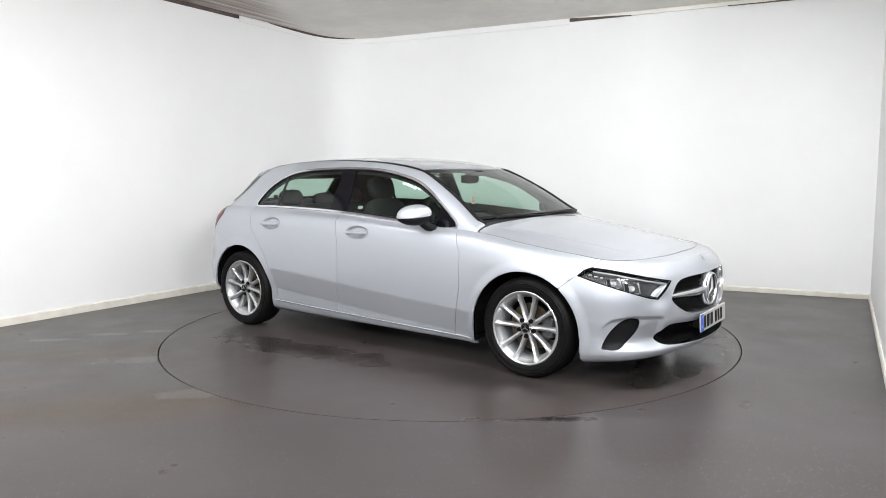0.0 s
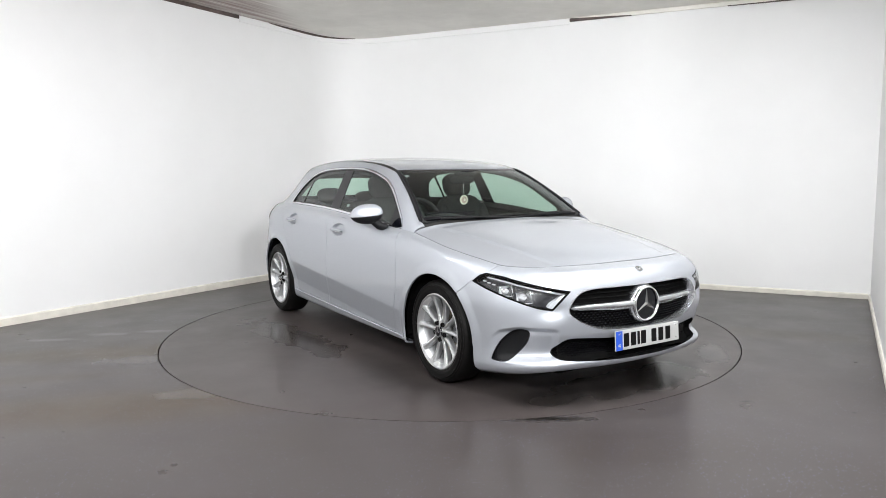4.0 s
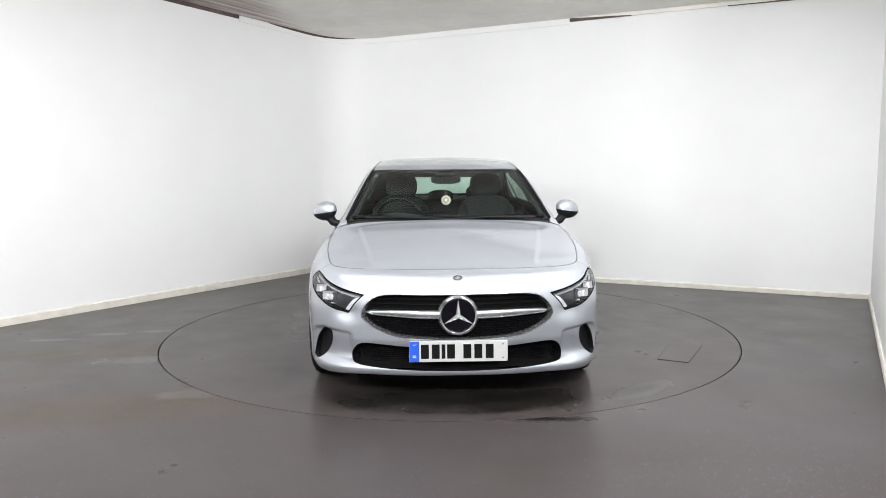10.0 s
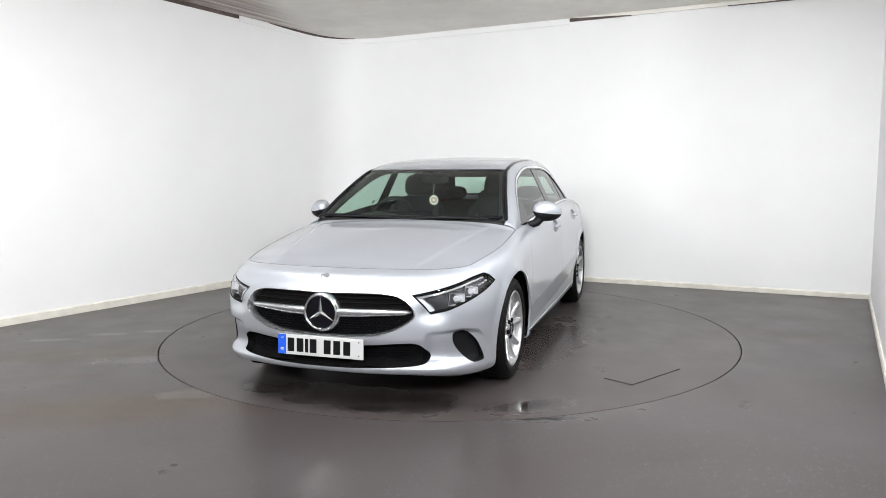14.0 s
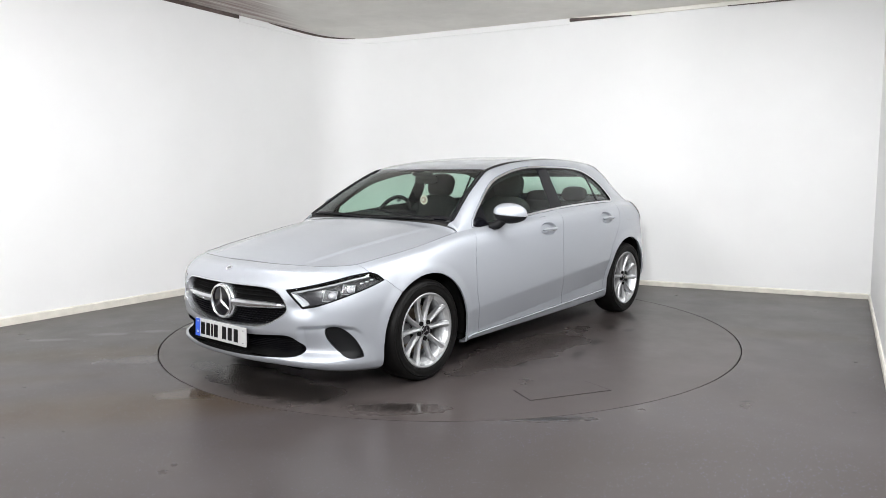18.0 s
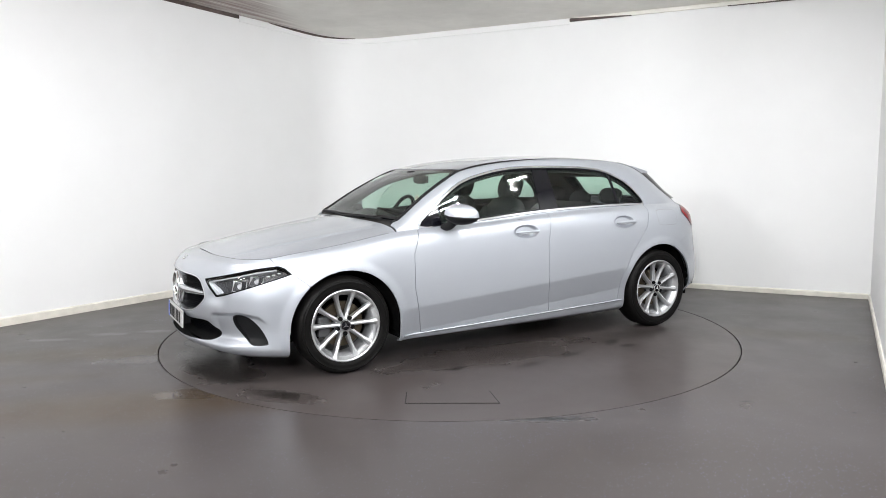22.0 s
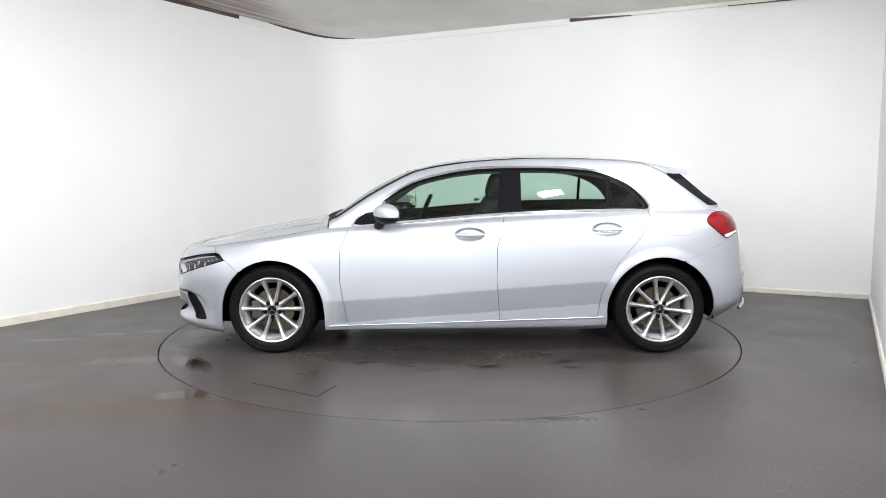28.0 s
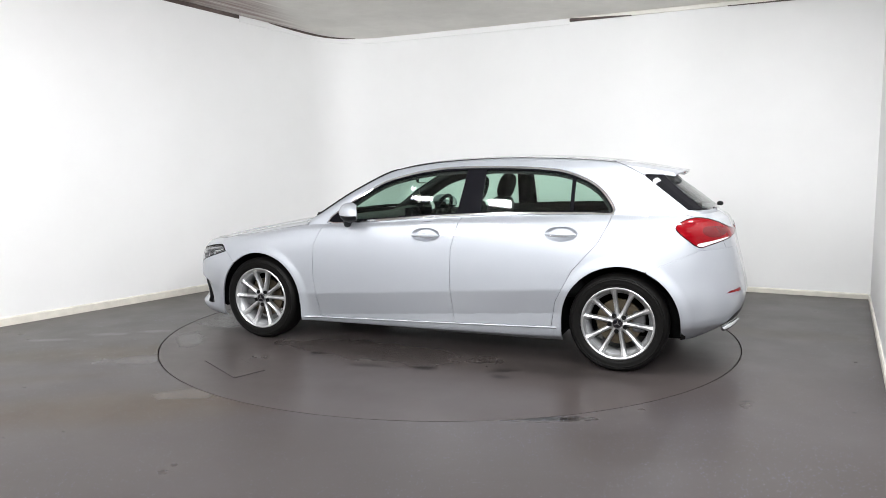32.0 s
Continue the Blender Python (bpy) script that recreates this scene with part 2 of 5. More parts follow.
def prism(poly, lo, hi, plane="xz", bevel=0.0):
    """A closed outline pulled out between lo and hi along the third axis."""
    bm = bmesh.new()
    put = {"xz": lambda a, b, c: (a, c, b), "xy": lambda a, b, c: (a, b, c), "yz": lambda a, b, c: (c, a, b)}[plane]
    A = [bm.verts.new(put(a, b, lo)) for a, b in poly]
    B = [bm.verts.new(put(a, b, hi)) for a, b in poly]
    n = len(poly)
    bm.faces.new(A)
    bm.faces.new(B[::-1])
    for i in range(n):
        bm.faces.new((A[i], B[i], B[(i + 1) % n], A[(i + 1) % n]))
    if bevel:
        bmesh.ops.bevel(bm, geom=bm.edges[:], offset=bevel, segments=2, profile=0.5, affect="EDGES")
    return bm


def tube(points, radius, seg=8, closed=False):
    """A round bar along points."""
    bm = bmesh.new()
    P = [Vector(p) for p in points]
    n = len(P)
    rings = []
    for i, p in enumerate(P):
        a = P[(i - 1) % n] if closed or i > 0 else p
        b = P[(i + 1) % n] if closed or i < n - 1 else p
        d = (b - a).normalized()
        s = d.orthogonal() if abs(d.z) > 0.95 else d.cross(Vector((0, 0, 1)))
        s.normalize()
        u = s.cross(d)
        r = radius(i / (n - 1)) if callable(radius) else radius
        rings.append([bm.verts.new(p + (s * math.cos(t) + u * math.sin(t)) * r) for t in (2 * math.pi * k / seg for k in range(seg))])
    for i in range(n if closed else n - 1):
        A, B = rings[i], rings[(i + 1) % n]
        for k in range(seg):
            bm.faces.new((A[k], A[(k + 1) % seg], B[(k + 1) % seg], B[k]))
    if not closed:
        bm.faces.new(rings[0])
        bm.faces.new(rings[-1][::-1])
    return bm


# ---------------------------------------------------------------- curves and surfaces of the car body
class Cubic:
    """Natural cubic spline through (t, value) pairs; values may be vectors."""

    def __init__(self, t, y):
        self.t, self.y = np.asarray(t, float), np.asarray(y, float)
        if self.y.ndim == 1:
            self.y = self.y[:, None]
        n = len(self.t)
        h = np.diff(self.t)
        A, r = np.eye(n), np.zeros_like(self.y)
        for i in range(1, n - 1):
            A[i, i - 1:i + 2] = h[i - 1], 2 * (h[i - 1] + h[i]), h[i]
            r[i] = 6 * ((self.y[i + 1] - self.y[i]) / h[i] - (self.y[i] - self.y[i - 1]) / h[i - 1])
        self.m, self.h = np.linalg.solve(A, r), h

    def __call__(self, x):
        x = np.clip(np.asarray(x, float), self.t[0], self.t[-1])
        i = np.clip(np.searchsorted(self.t, x) - 1, 0, len(self.h) - 1)
        h = self.h[i][..., None]
        a, b = (self.t[i + 1] - x)[..., None] / h, (x - self.t[i])[..., None] / h
        v = a * self.y[i] + b * self.y[i + 1] + ((a ** 3 - a) * self.m[i] + (b ** 3 - b) * self.m[i + 1]) * h * h / 6
        return v[..., 0] if v.shape[-1] == 1 else v


def pchip_slopes(t, Y):
    """Slopes along the last axis, without overshoot."""
    h = np.diff(t)
    d = np.diff(Y, axis=-1) / h
    s = np.zeros_like(Y)
    a, b = d[..., :-1], d[..., 1:]
    w1, w2 = 2 * h[1:] + h[:-1], h[1:] + 2 * h[:-1]
    same = a * b > 0
    s[..., 1:-1] = np.where(same, (w1 + w2) / (w1 / np.where(same, a, 1) + w2 / np.where(same, b, 1)), 0)
    s[..., 0], s[..., -1] = d[..., 0], d[..., -1]
    return s


def hermite(t, Y, S, v):
    i = np.clip(np.searchsorted(t, v, side="right") - 1, 0, len(t) - 2)
    h = t[i + 1] - t[i]
    q = (v - t[i]) / h
    I = i[..., None]
    g = lambda A, k: np.take_along_axis(A, I + k, -1)[..., 0]
    return ((2 * q ** 3 - 3 * q * q + 1) * g(Y, 0) + (q ** 3 - 2 * q * q + q) * h * g(S, 0)
            + (3 * q * q - 2 * q ** 3) * g(Y, 1) + (q ** 3 - q * q) * h * g(S, 1))


# plan outline of the body at its widest, from the middle of the nose round to the middle of the tail
PLAN = [(2.250, 0), (2.237, 0.22), (2.185, 0.45), (2.084, 0.669), (1.893, 0.812), (1.66, 0.866), (1.36, 0.893), (0.90, 0.890),
        (0.40, 0.893), (-0.25, 0.896), (-0.90, 0.892), (-1.37, 0.886), (-1.65, 0.866), (-1.865, 0.792), (-2.015, 0.63), (-2.10, 0.34), (-2.125, 0)]
_pl = np.array(PLAN)
_ch = np.concatenate([[0], np.cumsum(np.hypot(*np.diff(_pl, axis=0).T))])
_full = np.concatenate([_pl[:0:-1] * (1, -1), _pl])
_tt = np.concatenate([-_ch[:0:-1], _ch])
_mirr = np.concatenate([_full, _pl[-2:-4:-1] * (1, -1)])
_tm = np.concatenate([_tt, [2 * _ch[-1] - _ch[-2], 2 * _ch[-1] - _ch[-3]]])
PLANC = Cubic(_tm, _mirr)
ULEN = _ch[-1]
# sections up the body: (height, inset) from the lower edge to the upper edge, at outline points
VN = np.array([0, .06, .13, .25, .36, .50, .64, .76, .87, 1.0])
SECT = {
    0: [(.200, .050), (.212, .012), (.240, .000), (.310, .050), (.405, .008), (.530, .004), (.650, .026), (.705, .060), (.738, .110), (.752, .215)],
    2: [(.192, .050), (.205, .014), (.235, .000), (.300, .044), (.400, .007), (.520, .000), (.640, .020), (.700, .055), (.735, .100), (.752, .190)],
    4: [(.155, .060), (.175, .024), (.215, .008), (.300, .012), (.410, .004), (.520, .000), (.620, .012), (.690, .045), (.730, .085), (.756, .125)],
    5: [(.145, .050), (.165, .026), (.210, .016), (.300, .010), (.420, .004), (.540, .000), (.640, .010), (.715, .036), (.760, .070), (.785, .115)],
    6: [(.165, .060), (.190, .040), (.230, .030), (.320, .022), (.430, .010), (.560, .000), (.690, .004), (.760, .024), (.805, .056), (.828, .105)],
    7: [(.160, .070), (.172, .018), (.200, .010), (.300, .006), (.395, .004), (.520, .005), (.680, .012), (.790, .026), (.858, .056), (.895, .104)],
    8: [(.160, .070), (.178, .018), (.205, .010), (.320, .004), (.425, .002), (.550, .003), (.700, .009), (.820, .022), (.890, .050), (.918, .104)],
    9: [(.160, .070), (.188, .018), (.222, .010), (.340, .004), (.462, .002), (.580, .003), (.720, .009), (.850, .022), (.930, .052), (.966, .112)],
    10: [(.165, .070), (.200, .018), (.240, .010), (.370, .004), (.510, .001), (.610, .002), (.740, .008), (.870, .026), (.950, .066), (.990, .128)],
    11: [(.180, .070), (.245, .046), (.275, .036), (.370, .022), (.520, .004), (.640, .001), (.760, .010), (.880, .036), (.960, .084), (1.000, .148)],
    12: [(.200, .075), (.228, .052), (.270, .026), (.325, .002), (.470, -.002), (.620, .005), (.760, .016), (.880, .036), (.960, .090), (1.000, .165)],
    14: [(.235, .125), (.255, .090), (.290, .045), (.335, .004), (.450, -.010), (.600, .008), (.750, .030), (.880, .058), (.960, .112), (1.005, .185)],
    16: [(.260, .140), (.280, .100), (.310, .055), (.360, .008), (.460, -.004), (.620, .026), (.770, .070), (.880, .100), (.960, .130), (1.005, .190)],
}
_sk = sorted(SECT)
_su = _ch[_sk]
_sz = np.array([[p[0] for p in SECT[k]] for k in _sk])
_si = np.array([[p[1] for p in SECT[k]] for k in _sk])
_szs, _sis = pchip_slopes(_su, _sz.T), pchip_slopes(_su, _si.T)


ARCH_F, ARCH_R = (1.357, .305, .368), (-1.374, .310, .374)
HANDLES = [(-.040, .848), (-.994, .878)]


def smooth01(q):
    q = np.clip(q, 0, 1)
    return q * q * (3 - 2 * q)


def body_surf(u, v):
    """Half of the lower body, y >= 0: u metres round the outline, v 0 to 1 up the section."""
    u, v = np.broadcast_arrays(np.asarray(u, float), np.asarray(v, float))
    c = PLANC(u)
    e = 1e-3
    d = PLANC(u + e) - PLANC(u - e)
    d /= np.linalg.norm(d, axis=-1, keepdims=True)
    out = np.stack([d[..., 1], -d[..., 0]], -1)
    Z = np.stack([hermite(_su, np.broadcast_to(_sz[:, k], u.shape + (len(_su),)), np.broadcast_to(_szs[k], u.shape + (len(_su),)), u) for k in range(10)], -1)
    I = np.stack([hermite(_su, np.broadcast_to(_si[:, k], u.shape + (len(_su),)), np.broadcast_to(_sis[k], u.shape + (len(_su),)), u) for k in range(10)], -1)
    z = hermite(VN, Z, pchip_slopes(VN, Z), v)
    i = hermite(VN, I, pchip_slopes(VN, I), v)
    # scallop under the ledge at the front corners
    A = smooth01((u - .575) / .05) * (1 - smooth01((u - .84) / .16))
    zl = np.interp(u, [.45, .62, .80, .92, 1.02, 1.16], [.402, .428, .438, .415, .345, .27])
    i = i + .022 * A * smooth01((zl + .010 - z) / .028) * smooth01((z - .232) / .05)
    # crease along the doors, below which the flank turns under
    zk = np.interp(c[..., 0], [-.95, .90], [.516, .380])
    fade = smooth01((c[..., 0] + 1.12) / .14) * smooth01((1.02 - c[..., 0]) / .14)
    i = i + .165 * fade * .004 * np.log1p(np.exp(np.clip((zk - z) / .004, -40, 40)))
    # lower edge of the rear bumper turns under
    zb = np.interp(c[..., 0], [-2.12, -1.98, -1.757, -1.70], [.425, .365, .341, .335])
    i = i + .16 * smooth01((-1.69 - c[..., 0]) / .04) * .004 * np.log1p(np.exp(np.clip((zb - z) / .004, -40, 40)))
    # flared lips round the wheel arches
    for xa, za, ra in (ARCH_F, ARCH_R):
        q = (np.hypot(c[..., 0] - xa, z - za) - ra) / .072
        i = i - .009 * (1 - smooth01(q)) * (z > .17)
    # recess round the inner end of the headlights
    i = i + .022 * np.exp(-((u - .625) / .075) ** 2 - ((z - .535) / .045) ** 2)
    # door handle scoops
    for hx, hz in HANDLES:
        r2 = ((c[..., 0] - hx) / .112) ** 2 + ((z - hz) / .049) ** 2
        i = i + .026 * smooth01((1 - r2) / .62)
    p = c - out * i[..., None]
    y = np.where(u <= 1e-9, 0, np.where(u >= ULEN - 1e-9, 0, p[..., 1]))
    return np.stack([p[..., 0], y, z], -1)


_us = np.linspace(0, ULEN, 900)
_edge = body_surf(_us, 1.0)
_ex, _ey, _ez = _edge[::-1, 0], _edge[::-1, 1], _edge[::-1, 2]
XREAR, XFRONT = _ex[0], _ex[-1]
ZC = Cubic([-1.935, -1.87, -1.76, -1.62, -1.45, -1.25, -1.0, -.75, -.45, -.12, .10, .30, .48, .63, .83, .98, 1.06, 1.25, 1.5, 1.76, 1.95, 2.04],
           [1.005, 1.060, 1.152, 1.248, 1.326, 1.367, 1.390, 1.400, 1.403, 1.390, 1.368, 1.330, 1.276, 1.207, 1.086, .980, .948, .912, .866, .815, .770, .7525])
YE = Cubic([-1.9, -1.6, -1.3, -1.0, -.5, 0, .364, .65, .92, 1.1], [.50, .515, .530, .545, .560, .568, .590, .660, .735, .76])
ZE = Cubic([-1.9, -1.75, -1.6, -1.45, -1.3, -1.0, -.5, -.2, .1, .364, .55, .75, .92, 1.1], [1.003, 1.10, 1.195, 1.282, 1.324, 1.352, 1.366, 1.355, 1.33, 1.272, 1.178, 1.052, .945, .90])
WN = np.array([0, .20, .36, .47, .64, 1.0])


def top_surf(x, w):
    """Half of bonnet, screens, pillars and roof: x along the car, w 0 at the body's upper edge to 1 on the centre line."""
    x, w = np.broadcast_arrays(np.asarray(x, float), np.asarray(w, float))
    yb, zb = np.interp(x, _ex, _ey), np.interp(x, _ex, _ez)
    zc = np.maximum(ZC(x), zb + 0.0005)
    ye = np.minimum(YE(x), yb * 0.93)
    ze = np.minimum(np.maximum(ZE(x), zb + 0.6 * (zc - zb) * (x < -1.5)), zc - 0.001)
    g = np.clip((1.04 - x) / 0.10, 0, 1)
    g = g * g * (3 - 2 * g)
    one = np.ones_like(x)
    Yg = np.stack([yb, yb + (ye - yb) * .50 + .013 * (yb > .3), yb + (ye - yb) * .90 + .012 * (yb > .3), ye - .030 * (yb > .3), .62 * ye, 0 * one], -1)
    Zg = np.stack([zb, zb + (ze - zb) * .50, zb + (ze - zb) * .90, ze + .25 * (zc - ze), ze + .76 * (zc - ze), zc], -1)
    Yh = yb[..., None] * np.array([1, .88, .76, .66, .46, 0])
    Zh = zb[..., None] + (zc - zb)[..., None] * np.array([0, .30, .52, .66, .84, 1])
    Y, Z = Yh + (Yg - Yh) * g[..., None], Zh + (Zg - Zh) * g[..., None]
    S = pchip_slopes(WN, Z)
    S[..., -1] = 0
    y, z = hermite(WN, Y, pchip_slopes(WN, Y), w), hermite(WN, Z, S, w)
    # raised middle of the bonnet, with a soft crease running in towards the nose
    yc = np.interp(x, [1.0, 1.98], [.645, .470])
    z = z + .008 * smooth01((yc - abs(y)) / .035) * smooth01((x - 1.02) / .08) * smooth01((2.02 - x) / .16)
    return np.stack([x, np.where(w >= 1 - 1e-9, 0, y), z], -1)


def sd_poly(px, py, poly):
    """Signed distance to a closed outline, negative inside."""
    P = np.asarray(poly, float)
    d = np.full(px.shape, 1e9)
    inside = np.zeros(px.shape, bool)
    for a, b in zip(P, np.roll(P, -1, 0)):
        e = b - a
        q = np.clip(((px - a[0]) * e[0] + (py - a[1]) * e[1]) / (e @ e), 0, 1)
        d = np.minimum(d, np.hypot(px - a[0] - q * e[0], py - a[1] - q * e[1]))
        hit = (a[1] > py) != (b[1] > py)
        inside ^= hit & (px < (b[0] - a[0]) * (py - a[1]) / (b[1] - a[1] + 1e-12) + a[0])
    return np.where(inside, -d, d)


def smooth_poly(pts, n=6):
    """A closed outline through pts, rounded."""
    P = np.array(pts, float)
    m = len(P)
    out = []
    for i in range(m):
        a, b, c, d = P[i - 1], P[i], P[(i + 1) % m], P[(i + 2) % m]
        for k in range(n):
            t = k / n
            out.append(.5 * (2 * b + (c - a) * t + (2 * a - 5 * b + 4 * c - d) * t * t + (3 * b - a - 3 * c + d) * t ** 3))
    return np.array(out)


def sheet(surf, us, vs, sdf):
    """The part of a surface where sdf(points) < 0, cut cleanly on its edge: vertices, faces and normals."""
    U, V = np.meshgrid(us, vs, indexing="ij")
    P = surf(U, V)
    D = sdf(P)
    nu, nv = U.shape
    ins = D < 0
    quad = ins[:-1, :-1].astype(int) + ins[1:, :-1] + ins[1:, 1:] + ins[:-1, 1:]
    uv, faces, key = [], [], {}

    def node(i, j):
        k = (i, j)
        if k not in key:
            key[k] = len(uv)
            uv.append((us[i], vs[j]))
        return key[k]

    def cross(a, b):
        k = (a, b) if a < b else (b, a)
        if k not in key:
            da, db = D[a], D[b]
            t = da / (da - db)
            key[k] = len(uv)
            uv.append((us[a[0]] + t * (us[b[0]] - us[a[0]]), vs[a[1]] + t * (vs[b[1]] - vs[a[1]])))
        return key[k]

    for i, j in np.argwhere(quad > 0):
        cs = [(i, j), (i + 1, j), (i + 1, j + 1), (i, j + 1)]
        if quad[i, j] == 4:
            faces.append([node(*c) for c in cs])
            continue
        f = []
        for a, b in zip(cs, cs[1:] + cs[:1]):
            if ins[a]:
                f.append(node(*a))
            if ins[a] != ins[b]:
                f.append(cross(a, b))
        if len(set(f)) >= 3:
            faces.append(f)
    if not uv:
        return np.zeros((0, 3)), [], np.zeros((0, 3))
    uv = np.array(uv)
    pts = surf(uv[:, 0], uv[:, 1])
    eu, ev = (us[-1] - us[0]) * 2e-4, (vs[-1] - vs[0]) * 2e-4
    lo, hi = (us[0], us[-1]) if us[0] < us[-1] else (us[-1], us[0])
    du = surf(np.clip(uv[:, 0] + eu, lo, hi), uv[:, 1]) - surf(np.clip(uv[:, 0] - eu, lo, hi), uv[:, 1])
    dv = surf(uv[:, 0], np.clip(uv[:, 1] + ev, 0, 1)) - surf(uv[:, 0], np.clip(uv[:, 1] - ev, 0, 1))
    nrm = np.cross(du, dv)
    ln = np.linalg.norm(nrm, axis=1, keepdims=True)
    nrm = nrm / np.maximum(ln, 1e-12)
    return pts, faces, nrm


def shell(name, pieces, mat, parent, label="", thick=0.012, lift=0.0):
    """One mesh out of cut sheets, with its edges turned inwards. pieces: (points, faces, normals), outward normals."""
    verts, faces, norms = [], [], []
    for pts, fs, nr in pieces:
        if not len(pts):
            continue
        pts = pts + nr * lift
        o = len(verts)
        verts += pts.tolist()
        norms += nr.tolist()
        # winding that agrees with the normals
        f0 = np.array([pts[f[1]] - pts[f[0]] for f in fs]), np.array([pts[f[-1]] - pts[f[0]] for f in fs])
        flip = np.median(np.einsum("ij,ij->i", np.cross(*f0), nr[[f[0] for f in fs]])) < 0
        fs = [f[::-1] for f in fs] if flip else fs
        faces += [[o + k for k in f] for f in fs]
        if thick:
            seen = {}
            for f in fs:
                for a, b in zip(f, f[1:] + f[:1]):
                    seen[(a, b)] = 1
            for (a, b) in list(seen):
                if (b, a) not in seen:
                    if abs(pts[a][1]) < 1e-6 and abs(pts[b][1]) < 1e-6:
                        continue
                    e = pts[b] - pts[a]
                    side = np.cross(e, nr[a])
                    side = side / (np.linalg.norm(side) + 1e-9)
                    k = len(verts)
                    verts += [pts[a].tolist(), pts[b].tolist(), (pts[b] - nr[b] * thick).tolist(), (pts[a] - nr[a] * thick).tolist()]
                    norms += [side.tolist()] * 4
                    faces.append([k + 1, k, k + 3, k + 2])
    me = bpy.data.meshes.new(name)
    me.from_pydata(verts, [], faces)
    me.shade_smooth()
    me.normals_split_custom_set_from_vertices(norms)
    return link(name, me, mat, parent, label)


def flipped(piece):
    p, f, n = piece
    m = np.array((1, -1, 1))
    return p * m, [q[::-1] for q in f], n * m


def outward(piece):
    p, f, n = piece
    if len(p):
        c = p - np.array((0, 0, 0.55))
        if np.median(np.einsum("ij,ij->i", n, c)) < 0:
            n = -n
    return p, f, n


def body_piece(sdf, u0=0.0, u1=None, fine=1):
    u1 = ULEN if u1 is None else min(u1, ULEN)
    n = int((u1 - u0) / .0135 * fine) + 2
    return outward(sheet(body_surf, np.linspace(u0, u1, n), np.linspace(0, 1, 84 * fine), sdf))


def top_piece(sdf, x0, x1, fine=1):
    x0, x1 = max(x0, XREAR + .002), min(x1, XFRONT - .002)
    n = int((x1 - x0) / .0125 * fine) + 2
    return outward(sheet(top_surf, np.linspace(x0, x1, n), np.linspace(0, 1, 72 * fine), sdf))


def both(piece):
    return [piece, flipped(piece)]


def un(*ds):
    return np.minimum.reduce(ds)


def cut(*ds):
    return np.maximum.reduce(ds)


# ---------------------------------------------------------------- the room
CORNER, BACK_R, RIGHT_E = (-1.36, 3.87), (4.13, 1.165), (2.20, -2.42)
OUT = [CORNER, BACK_R, RIGHT_E, (4.9, -5.2), (1.6, -10.2), (-7.9, -6.1)]


def slab_wall(name, a, b, h, th, mat, label):
    a, b = Vector((*a, 0)), Vector((*b, 0))
    d = (b - a).normalized()
    n = Vector((-d.y, d.x, 0))
    bm = bmesh.new()
    box(bm, 0, (b - a).length, 0, th, 0, h)
    m = Matrix.Translation(a) @ Matrix(((d.x, n.x, 0, 0), (d.y, n.y, 0, 0), (0, 0, 1, 0), (0, 0, 0, 1)))
    bmesh.ops.transform(bm, matrix=m, verts=bm.verts)
    return tagged(part(name, bm, mat), label, "wall", kind="structure")


PLAIN = simple("grey_wall_paint", (0.55, 0.55, 0.55), 0.6, vary=0.05, grain=0.1, gscale=35)


